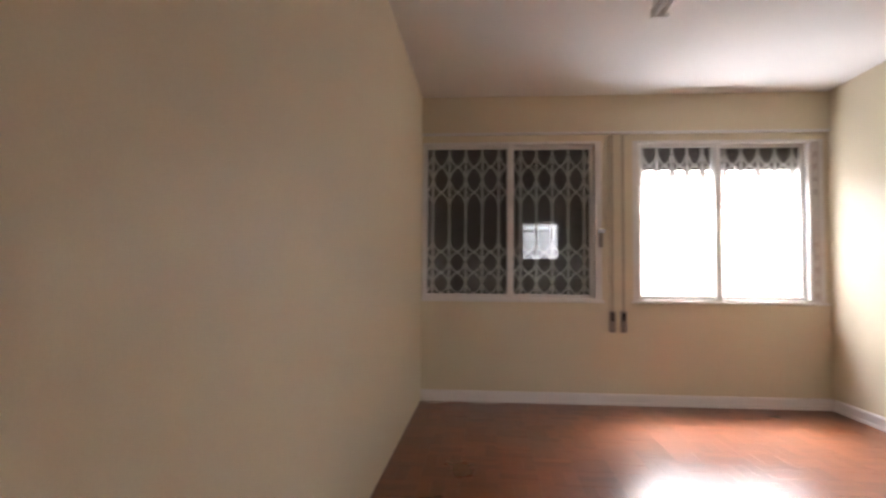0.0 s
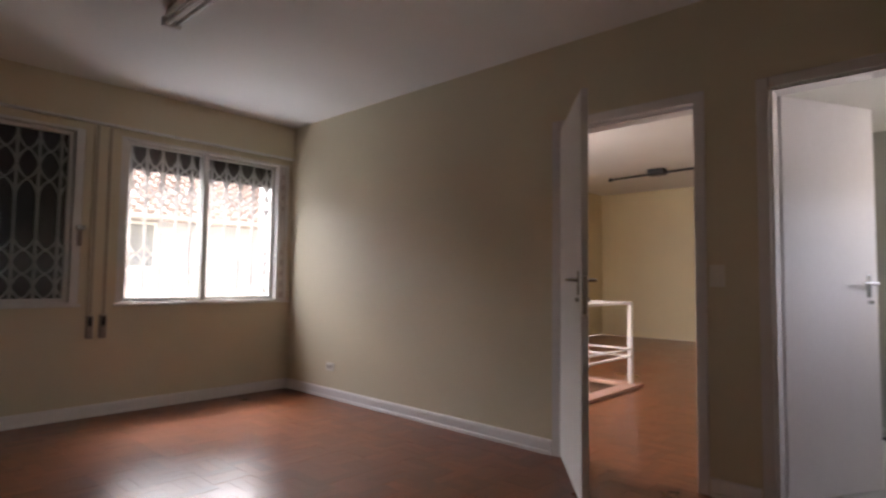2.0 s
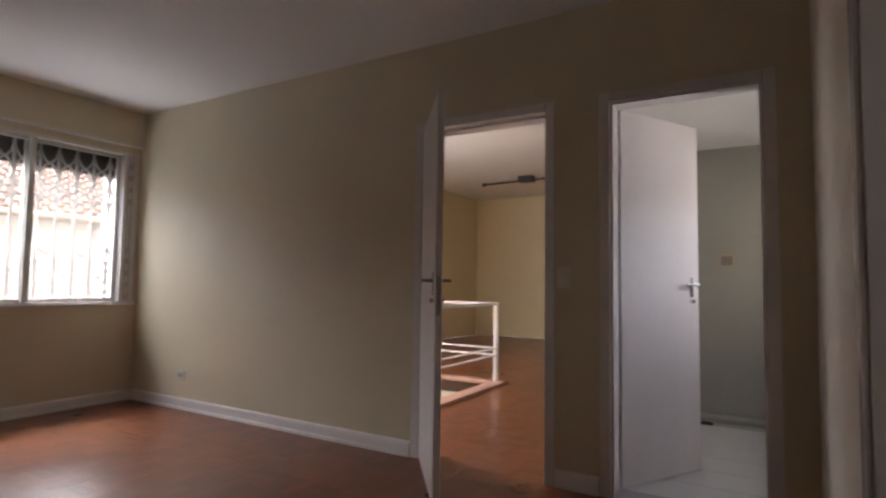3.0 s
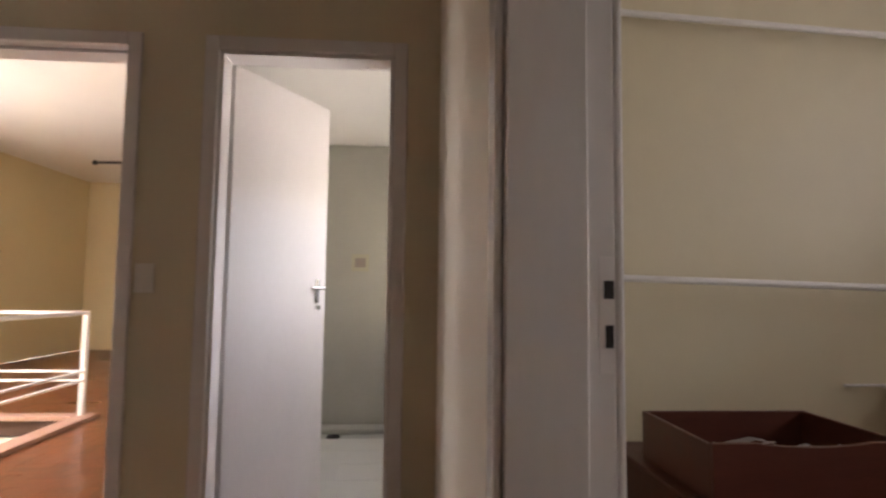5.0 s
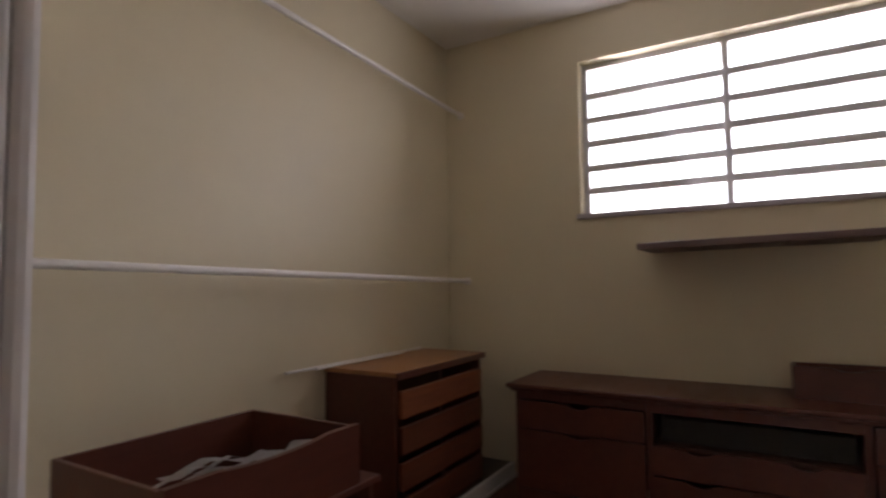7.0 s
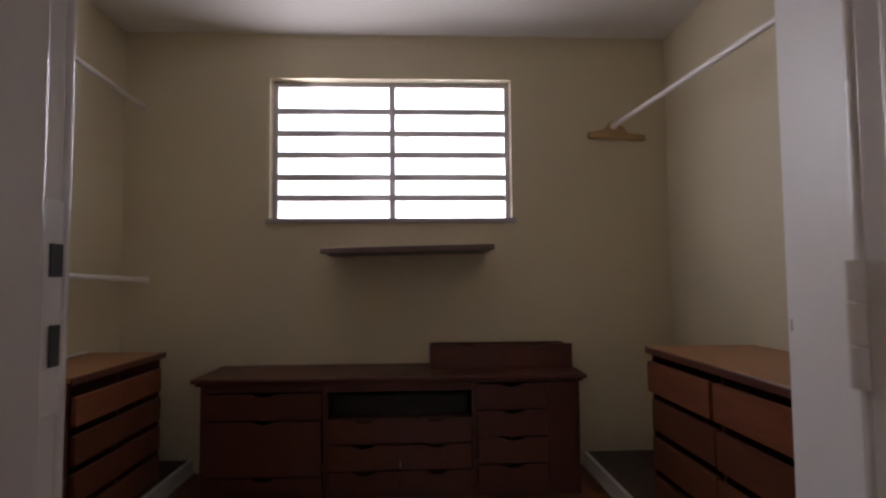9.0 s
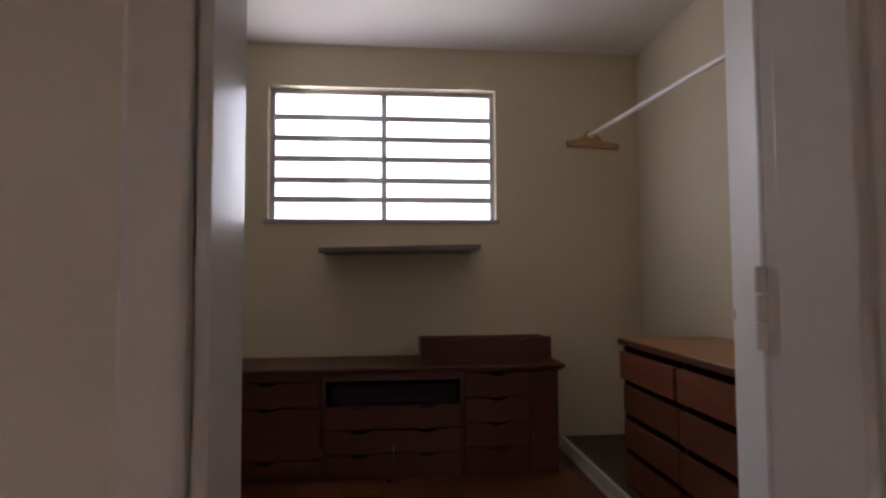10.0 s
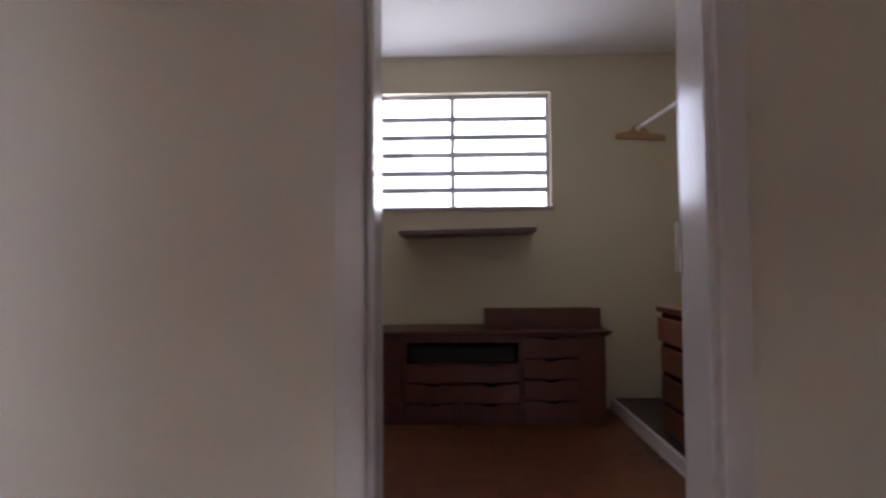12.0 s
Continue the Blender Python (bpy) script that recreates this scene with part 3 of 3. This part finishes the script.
floor_cable([(0.33, 5.02, 0.03), (0.36, 4.97, 0.005), (0.45, 4.93, 0.005), (0.52, 4.99, 0.005), (0.58, 5.02, 0.005)], "thin pale cable lying loose along the baseboard")
floor_cable([(0.72, 5.02, 0.005), (0.82, 4.96, 0.005), (0.93, 5.0, 0.005), (1.0, 4.99, 0.005)], "thin pale cable lying loose along the baseboard")


# ---- hall: stair rail and track lamp ----
def stair_rail():
    x0, x1, y0, y1 = SW
    k = thing("stair_kerb", (0, 0, 0), "low pinkish wooden kerb round the stairwell", "kerb")
    kerb = material("pinkish_kerb_wood", (0.42, 0.24, 0.18), 0.4, spread=0.1, stretch=(3, 3, 1))
    for a, b in (((x0 - 0.06, y0 - 0.1), (x1 + 0.1, y0 + 0.05)), ((x1 - 0.05, y0 + 0.05), (x1 + 0.1, y1)), ((x0 - 0.06, y0 + 0.05), (x0 + 0.06, y1))):
        part("kerb_board", B((*a, -0.005), (*b, 0.03), 0.005), kerb, k)
    r = thing("stair_railing", (0, 0, 0), "white painted steel railing round the stairwell", "railing")
    posts = [(x0, y0), (x1, y0), (x1, (y0 + y1) / 2), (x1, y1 - 0.1)]
    for x, y in posts:
        part("post", B((x - 0.022, y - 0.022, 0.03), (x + 0.022, y + 0.022, 0.86), 0.003), WHITE, r)
    for z, d in ((0.872, 0.014), (0.39, 0.008), (0.315, 0.008)):
        part("rail", B((x0 - 0.02, y0 - 0.02, z - d), (x1 + 0.02, y0 + 0.02, z + d), 0.003), WHITE, r)
        part("rail", B((x1 - 0.02, y0 + 0.021, z - d), (x1 + 0.02, y1, z + d), 0.003), WHITE, r)


stair_rail()


def track_lamp(a, b):
    t = thing("track_lamp", (0, 0, 0), "black metal bar lamp with a round mount under the hall ceiling", "ceiling lamp")
    a, b = Vector(a), Vector(b)
    m = (a + b) / 2
    part("bar", rod(bmesh.new(), a, b, 0.018), BLACK, t)
    part("mount", B((m.x - 0.09, m.y - 0.13, m.z - 0.03), (m.x + 0.09, m.y + 0.13, HH), 0.01), BLACK, t)
    for p in (a, b):
        part("end_cap", rod(bmesh.new(), p + Vector((0, 0, -0.03)), p + Vector((0, 0, 0.03)), 0.03), BLACK, t)


track_lamp((9.55, 4.42, 2.85), (9.36, 2.72, 2.85))


# ---- bathroom floor drain and shower step ----
structure("trim_shower_step", B((BE - 0.16, -0.498, -0.005), (BE - 0.002, 0.938, 0.03), 0.005), TILE, "low grey tiled shower step", "step")
dr = thing("floor_drain", (0, 0, 0), "small round dark floor drain in the white tiles", "drain")
part("grate", rod(bmesh.new(), (BE - 0.26, 0.50, -0.004), (BE - 0.26, 0.50, 0.006), 0.05, 20), DARK, dr)


# ---- closet furniture ----
def scoop(u0, u1, z0, z1, w, d, n=12):
    """The outline of a drawer front with a scooped finger grip, w wide and d deep, in its upper edge."""
    c = (u0 + u1) / 2
    top = [(c + w * (0.5 - i / n), z1 - d * math.sin(math.pi * i / n) ** 0.7) for i in range(n + 1)]
    return [(u0, z0), (u1, z0), (u1, z1), *top, (u0, z1)]


def drawer_front(parent, axis, u0, u1, z0, z1, w0, w1, mat, grips=1):
    bm = bmesh.new()
    if grips == 1:
        pts = scoop(u0, u1, z0, z1, min(0.11, 0.5 * (u1 - u0)), 0.02)
    elif grips == 2:
        m = (u0 + u1) / 2
        a, b = scoop(u0, m, z0, z1, 0.11, 0.02), scoop(m, u1, z0, z1, 0.11, 0.02)
        pts = [(u0, z0), (u1, z0), *b[2:-1], *a[3:]]
    else:
        pts = [(u0, z0), (u1, z0), (u1, z1), (u0, z1)]
    outline(bm, pts, axis, w0, w1)
    return part("drawer", bm, mat, parent)


PH = 0.075  # height of the wardrobe plinths


def plinth(name, x0, x1, y0, y1, edge, label):
    p = thing(name, (0, 0, 0), label, "plinth")
    part("deck", B((x0, y0, 0.0), (x1, y1, PH), 0.003), PLATFORM, p)
    a, b = (edge - 0.0, edge + 0.022) if edge >= x1 - 1e-6 else (edge - 0.022, edge)
    part("edge_board", B((a, y0, 0.0), (b, y1, PH + 0.004), 0.004), FRAME, p, "worn white edge board")
    a, b = (a + 0.024, b + 0.012) if edge >= x1 - 1e-6 else (a - 0.012, b - 0.024)
    part("shoe_moulding", B((min(a, b), y0, 0.0), (max(a, b), y1, 0.02), 0.004), FRAME, p)


plinth("wardrobe_plinth", CW, 0.93, CS, -0.95, 0.93, "dark low wardrobe plinth with a worn white edge")
plinth("wardrobe_plinth", 3.22, CE, CS, -1.75, 3.22, "dark low wardrobe plinth with a worn white edge")


def dresser():
    x0, x1, yf, yb, zt = 1.095, 2.995, -2.69, CS + 0.01, 0.604
    d = thing("dresser", (2.05, -2.9, 0), "long low mahogany dresser with scooped drawer fronts", "dresser")
    d.location = (0, 0, 0)
    bm = bmesh.new()
    box(bm, (1.06, yb, zt - 0.022), (3.035, -2.655, zt), 0.008)
    box(bm, (1.08, yb, zt - 0.036), (3.015, -2.67, zt - 0.0225), 0.004)
    part("top", bm, WOOD, d, "moulded mahogany top")
    zc = zt - 0.037
    for a, b in ((x0, x0 + 0.022), (1.62, 1.645), (2.37, 2.395), (x1 - 0.022, x1)):
        part("side_panel", B((a, yb, 0.0), (b, yf, zc), 0.002), WOOD, d)
    part("back_panel", B((x0 + 0.022, yb, 0.05), (x1 - 0.022, yb + 0.008, zc)), WOOD_IN, d)
    part("kick_board", B((x0 + 0.022, yf - 0.03, 0.0), (x1 - 0.022, yf - 0.015, 0.055), 0.002), WOOD, d)
    part("rail", B((2.398, yf - 0.02, 0.532), (x1 - 0.022, yf, zc), 0.002), WOOD, d)
    part("rail", B((1.645, yf - 0.02, zc - 0.04), (2.37, yf, zc), 0.002), WOOD, d)
    part("shelf_board", B((1.645, yb + 0.01, 0.376), (2.37, yf - 0.03, 0.390)), WOOD_IN, d)
    # right bay: four drawers
    hs = [0.05, 0.162, 0.296, 0.429, 0.562]
    for a, b in zip(hs, hs[1:]):
        drawer_front(d, "y", 1.262, 1.617, a + 0.0025, b - 0.0025, yf, yf + 0.018, WOOD)
    part("front_panel", B((x0 + 0.024, yf - 0.01, 0.03), (1.258, yf + 0.012, zc - 0.004), 0.003), WOOD, d, "plain mahogany panel beside the drawers")
    # middle bay: an open slot over three rows
    hs = [0.05, 0.142, 0.270]
    for a, b in zip(hs, hs[1:]):
        m = 2.008
        drawer_front(d, "y", 1.648, m - 0.002, a + 0.0025, b - 0.0025, yf, yf + 0.018, WOOD)
        drawer_front(d, "y", m + 0.002, 2.367, a + 0.0025, b - 0.0025, yf, yf + 0.018, WOOD)
    drawer_front(d, "y", 1.648, 2.367, 0.274, 0.394, yf, yf + 0.018, WOOD, 2)
    # left bay: three deep drawers
    hs = [0.05, 0.122, 0.396, 0.530]
    for a, b in zip(hs, hs[1:]):
        drawer_front(d, "y", 2.398, x1 - 0.025, a + 0.0025, b - 0.0025, yf, yf + 0.018, WOOD)
    # added near-black block: stands in for the shade inside the open bay
    part("bay_shade_block", B((1.66, yb + 0.02, 0.3905), (2.35, yf - 0.09, 0.494), 0.004), DARK, d, "near-black block painted as the shade in the open bay")


dresser()


def loose_drawer(name, x0, x1, y0, y1, z0, z1, label, front, slots=()):
    """An open-topped drawer box; front names the side with the scooped face."""
    t = thing(name, (0, 0, 0), label, "drawer")
    k = 0.014
    part("bottom", B((x0 + k, y0 + k, z0), (x1 - k, y1 - k, z0 + 0.008)), WOOD, t)
    if front == "y":
        bm = bmesh.new()
        m = (x0 + x1) / 2
        a, b = scoop(x0, m, z0, z1, 0.12, 0.014), scoop(m, x1, z0, z1, 0.12, 0.014)
        outline(bm, [(x0, z0), (x1, z0), *b[2:-1], *a[3:]], "y", y1 - 0.018, y1)
        part("front", bm, WOOD, t)
        part("back", B((x0 + k, y0, z0), (x1 - k, y0 + k, z1 - 0.012), 0.002), WOOD, t)
        for a, b in ((x0, x0 + k), (x1 - k, x1)):
            part("side", B((a, y0, z0), (b, y1 - 0.019, z1 - 0.012), 0.002), WOOD, t)
    else:
        part("front", outline(bmesh.new(), scoop(y0, y1, z0, z1, 0.34, 0.012), "x", x0, x0 + 0.018), WOOD, t)
        part("back", B((x1 - k, y0 + k, z0), (x1, y1 - k, z1 - 0.006), 0.002), WOOD, t)
        for a, b in ((y0, y0 + k), (y1 - k, y1)):
            part("side", B((x0 + 0.019, a, z0), (x1, b, z1 - 0.006), 0.002), WOOD, t)
    return t


loose_drawer("loose_drawer", 1.078, 1.852, -3.11, -2.872, 0.6045, 0.734, "reddish mahogany drawer set down on the dresser top", "y")


def chest(name, xf, xb, y0, y1, zt, z0, label, rows, cols, side, gap_top):
    """A chest of drawers on a plinth, its face at xf."""
    c = thing(name, (0, 0, 0), label, "chest of drawers", "closet chests")
    a, b = min(xf, xb), max(xf, xb)
    s = side * 0.018
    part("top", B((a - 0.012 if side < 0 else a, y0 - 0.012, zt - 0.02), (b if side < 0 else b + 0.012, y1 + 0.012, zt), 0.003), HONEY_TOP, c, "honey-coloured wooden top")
    e0, e1 = sorted((a - 0.0125, a - 0.021) if side < 0 else (b + 0.0125, b + 0.021))
    part("top_edge", B((e0, y0 - 0.012, zt - 0.03), (e1, y1 + 0.012, zt - 0.001), 0.003), WOOD, c, "dark mahogany edge strip")
    xi = xf - side * 0.005
    lo, hi = min(xi, xb), max(xi, xb)
    for ya, yb in ((y0, y0 + 0.02), (y1 - 0.02, y1)):
        part("side_panel", B((lo, ya, z0), (hi, yb, zt - 0.0205), 0.002), WOOD, c)
    part("back_panel", B((min(xb, xb + side * 0.008), y0 + 0.02, z0), (max(xb, xb + side * 0.008), y1 - 0.02, zt - 0.021)), WOOD_IN, c)
    part("bottom", B((lo, y0 + 0.02, z0), (hi - 0.0, y1 - 0.02, z0 + 0.02)), WOOD_IN, c)
    yc = [y0 + 0.022 + i * (y1 - y0 - 0.044) / cols for i in range(cols + 1)]
    for yy in yc[1:-1]:
        part("divider", B((lo + 0.012, yy - 0.008, z0 + 0.02), (hi - 0.012, yy + 0.008, zt - 0.021)), WOOD_IN, c)
    top = zt - 0.02 - gap_top
    dz = (top - z0 - 0.02) / rows
    for r in range(rows):
        for k in range(cols):
            za = z0 + 0.03 + r * dz
            xo = 0.012 + 0.006 * ((r * 3 + k) % 3)
            if r == rows - 1 and side > 0:
                xo += 0.006 + 0.010 * (1 - k)
            w0, w1 = sorted((xf + side * (xo - 0.02), xf + side * xo))
            # only the top row has the lit honey colour; rows below are painted shaded
            drawer_front(c, "x", yc[k] + (0.010 if side > 0 else 0.002), yc[k + 1] - (0.010 if side > 0 else 0.002), za, za + dz - 0.036, w0, w1, HONEY if r == rows - 1 else HONEY_SHADED, 0)
    return c


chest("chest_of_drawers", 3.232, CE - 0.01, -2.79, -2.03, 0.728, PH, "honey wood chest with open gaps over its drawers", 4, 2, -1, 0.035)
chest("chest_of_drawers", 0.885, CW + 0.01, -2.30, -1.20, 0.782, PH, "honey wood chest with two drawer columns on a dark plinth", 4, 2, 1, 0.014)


def carcass():
    """A drawerless low cabinet that carries a drawer."""
    x0, x1, y0, y1, z1 = 2.96, CE - 0.01, -1.54, -0.83, 0.515
    c = thing("low_cabinet", (0, 0, 0), "low mahogany cabinet without its drawers", "cabinet")
    part("top", B((x0 - 0.02, y0 - 0.015, z1 - 0.02), (x1, y1 + 0.015, z1), 0.004), WOOD, c)
    for a, b in ((y0, y0 + 0.02), (y1 - 0.02, y1)):
        part("side_panel", B((x0, a, 0), (x1, b, z1 - 0.0205), 0.002), WOOD, c)
    part("back_panel", B((x1 - 0.008, y0 + 0.02, 0.04), (x1, y1 - 0.02, z1 - 0.021)), WOOD_IN, c)
    part("shelf_board", B((x0 + 0.02, y0 + 0.02, 0.24), (x1 - 0.01, y1 - 0.02, 0.256), 0.002), WOOD, c)
    part("bottom", B((x0, y0 + 0.02, 0.05), (x1 - 0.01, y1 - 0.02, 0.066), 0.002), WOOD, c)


carcass()
tray = loose_drawer("drawer_tray", 2.945, 3.40, -1.46, -0.86, 0.5155, 0.684, "open mahogany drawer holding grey paper strips", "x")


def paper_strips():
    t = thing("paper_strips", (3.16, -1.25, 0.51), "heap of crumpled grey-white paper strips in a drawer", "paper")
    t.location = (0, 0, 0)
    rng = random.Random(4)
    for i in range(16):
        bm = bmesh.new()
        n, L, w = 7, rng.uniform(0.22, 0.36), rng.uniform(0.012, 0.03)
        cx, cy, ang = rng.uniform(3.06, 3.24), rng.uniform(-1.36, -1.1), rng.uniform(1.1, 2.0)
        z = 0.545 + 0.0055 * i
        prev = None
        ph = rng.uniform(0, 6)
        for k in range(n + 1):
            f = k / n - 0.5
            px, py = cx + math.cos(ang) * L * f + 0.01 * math.sin(ph + 5 * f), cy + math.sin(ang) * L * f
            pz = z + 0.012 * math.sin(ph + 9 * f)
            dx, dy = -math.sin(ang) * w, math.cos(ang) * w
            cur = (bm.verts.new((px + dx, py + dy, pz + 0.004)), bm.verts.new((px - dx, py - dy, pz)))
            if prev:
                bm.faces.new((prev[0], prev[1], cur[1], cur[0]))
            prev = cur
        bmesh.ops.solidify(bm, geom=bm.faces[:], thickness=0.0012)
        part("strip", bm, PAPER, t)


paper_strips()
for i, (dx, y0, y1) in enumerate(((0.0, -2.76, -1.78), (0.03, -2.55, -1.92))):
    t = thing("curtain_rod", (0, 0, 0), "thin pale rod lying on a wooden chest", "rod", "rods on the chest")
    part("bar", rod(bmesh.new(), (CE - dx - 0.03, y0, 0.735), (CE - dx - 0.03, y1, 0.735), 0.0065), WHITE, t)


# ---- clothes rails and wall shelf ----
def clothes_rail(name, x, z, zn, y0, y1, bracket, label, group):
    t = thing(name, (0, 0, 0), label, "clothes rail", group)
    part("bar", rod(bmesh.new(), (x, y0, z), (x, y1, zn), 0.0135, 14), WHITE, t)
    for y, s, zz in ((y0, 1, z), (y1, -1, zn)):
        part("flange", rod(bmesh.new(), (x, y, zz), (x, y + s * 0.012, zz), 0.022, 16), WHITE, t)
    if bracket:
        pts = [(x - 0.195, z - 0.085), (x + 0.15, z - 0.07), (x + 0.15, z - 0.035), (x + 0.075, z - 0.025), (x + 0.05, z - 0.012), (x + 0.018, z + 0.028), (x + 0.004, z + 0.03), (x - 0.008, z + 0.008), (x - 0.028, z + 0.006), (x - 0.06, z - 0.006), (x - 0.085, z - 0.04), (x - 0.195, z - 0.055)]
        part("bracket", outline(bmesh.new(), pts, "y", CS, CS + 0.028), PINE, t, "shaped raw pine bracket")


clothes_rail("clothes_rail", 3.485, 1.10, 1.162, CS, CN, False, "white clothes rail across the closet at waist height", "closet clothes rails")
clothes_rail("clothes_rail", 3.52, 2.115, 2.23, CS, CN, False, "white clothes rail high across the closet", "closet clothes rails")
clothes_rail("clothes_rail", 0.73, 2.005, 1.875, CS + 0.028, CN, True, "white clothes rail resting on a shaped pine bracket", "closet clothes rails")
sh = thing("wall_shelf", (0, 0, 0), "purple-brown board shelf under the closet window", "shelf")
part("board", B((-0.455, CS + 0.001, -0.015), (0.455, -2.745, 0.015), 0.003, Matrix.Translation((1.967, 0, 1.249)) @ Matrix.Rotation(radians(1.1), 4, "Y")), SHELF, sh)


# ---- the house across the yard ----
def neighbour():
    h = thing("neighbour_house", (3, 13, -3.2), "white plastered neighbouring house with a clay tile roof", "house")
    h.location = (0, 0, 0)
    y = 12.5
    part("wall", B((-6, y, -3.2), (14, y + 7, 2.35)), PLASTER, h)
    bm = bmesh.new()
    outline(bm, [(y - 0.5, 2.38), (y + 3.5, 3.95), (y + 7.5, 2.38), (y + 7.5, 2.26), (y - 0.5, 2.26)], "x", -6.6, 14.6)
    part("roof", bm, ROOFTILE, h)
    bm = bmesh.new()
    for r in range(14):
        f = r / 14
        for i in range(84):
            x = -6.6 + i * 0.252
            ya, za = y - 0.52 + 4.0 * f, 2.40 + 1.57 * f
            box(bm, (x, ya, za), (x + 0.16, ya + 0.36, za + 0.05), 0, None)
    part("roof_tiles", bm, ROOFTILE, h)
    for x in (4.05, 8.6):
        w = part("window", B((x - 0.05, y - 0.05, 1.25), (x + 1.05, y + 0.02, 2.22), 0.01), FRAME, h)
        part("pane", B((x, y - 0.055, 1.3), (x + 1.0, y - 0.051, 2.17)), BLUEGLASS, w)
    part("gutter", rod(bmesh.new(), (-6.6, y - 0.56, 2.28), (14.6, y - 0.56, 2.28), 0.06), BROWN_PLASTIC, h, "grey-brown roof gutter")


neighbour()


# ---- parquet and tiles, piece by piece ----
def parquet(parent, x0, x1, y0, y1, near, holes=()):
    """Basket weave of short blocks: squares of three blocks, turned from one to the next."""
    s, g = 0.21, 0.0004
    w = s / 3
    rest_v, rest_f = [], []
    rng = random.Random(9)
    base = {}
    for turned in (0, 1):
        bm = bmesh.new()
        if turned:
            box(bm, (g, g, -0.008), (s - g, w - g, 0.0))
        else:
            box(bm, (g, g, -0.008), (w - g, s - g, 0.0))
        base[turned] = mesh_from("parquet_block", bm, PARQUET)
    count = 0
    nx, ny = int(math.ceil((x1 - x0) / s)), int(math.ceil((y1 - y0) / s))
    for i in range(nx):
        for j in range(ny):
            X, Y = x0 + i * s, y0 + j * s
            if any(h[0] - s * 0.5 < X + 0 < h[1] - s * 0.5 and h[2] - s * 0.5 < Y < h[3] - s * 0.5 for h in holes):
                continue
            turned = (i + j) % 2
            for k in range(3):
                px, py = (X, Y + k * w) if turned else (X + k * w, Y)
                ex, ey = (s, w) if turned else (w, s)
                ax, ay, bx, by = px + g, py + g, min(px + ex - g, x1), min(py + ey - g, y1)
                if bx - ax < 0.01 or by - ay < 0.01:
                    continue
                dz = rng.uniform(-0.0003, 0.0)
                full = bx == px + ex - g and by == py + ey - g
                if full and near[0] < px < near[1] and near[2] < py < near[3] and count < 290:
                    o = new("parquet_block", base[turned])
                    o.parent, o.location = parent, (px, py, dz)
                    o.rotation_euler = (rng.uniform(-0.004, 0.004), rng.uniform(-0.004, 0.004), 0)
                    count += 1
                else:
                    n = len(rest_v)
                    u, v = rng.uniform(-0.004, 0.004), rng.uniform(-0.004, 0.004)
                    rest_v += [(ax, ay, dz), (bx, ay, dz + u * ex), (bx, by, dz + u * ex + v * ey), (ax, by, dz + v * ey), (ax, ay, -0.008), (bx, ay, -0.008), (bx, by, -0.008), (ax, by, -0.008)]
                    rest_f += [(n, n + 1, n + 2, n + 3), (n, n + 4, n + 5, n + 1), (n + 1, n + 5, n + 6, n + 2), (n + 2, n + 6, n + 7, n + 3), (n + 3, n + 7, n + 4, n)]
    me = bpy.data.meshes.new("parquet")
    me.from_pydata(rest_v, [], rest_f)
    me.materials.append(PARQUET)
    o = new("parquet", me)
    o.parent = parent
    tagged(o, "reddish-brown parquet blocks", kind="stuff")


obs = bpy.data.objects
parquet(obs["floor"], WX, EX + ET, SY, NY, (1.3, 3.7, 2.2, 4.2))
parquet(obs["floor_closet"], CW, CE, CS, SY, (1.3, 2.6, -2.7, -1.0))
parquet(obs["floor_hall"], EX + ET, HE, 1.06, HN, (4.0, 7.0, 1.2, 2.6), [SW])
tb = mesh_from("floor_tile", B((0.002, 0.002, -0.006), (0.298, 0.298, 0.0), 0.001), FLOOR_TILE)
for i in range(7):
    for j in range(5):
        x, y = EX + ET + i * 0.3, -0.50 + j * 0.29
        if x + 0.3 > BE - 0.14:
            continue
        o = new("floor_tile", tb)
        o.parent, o.location = obs["floor_bath"], (x, y, 0.0)
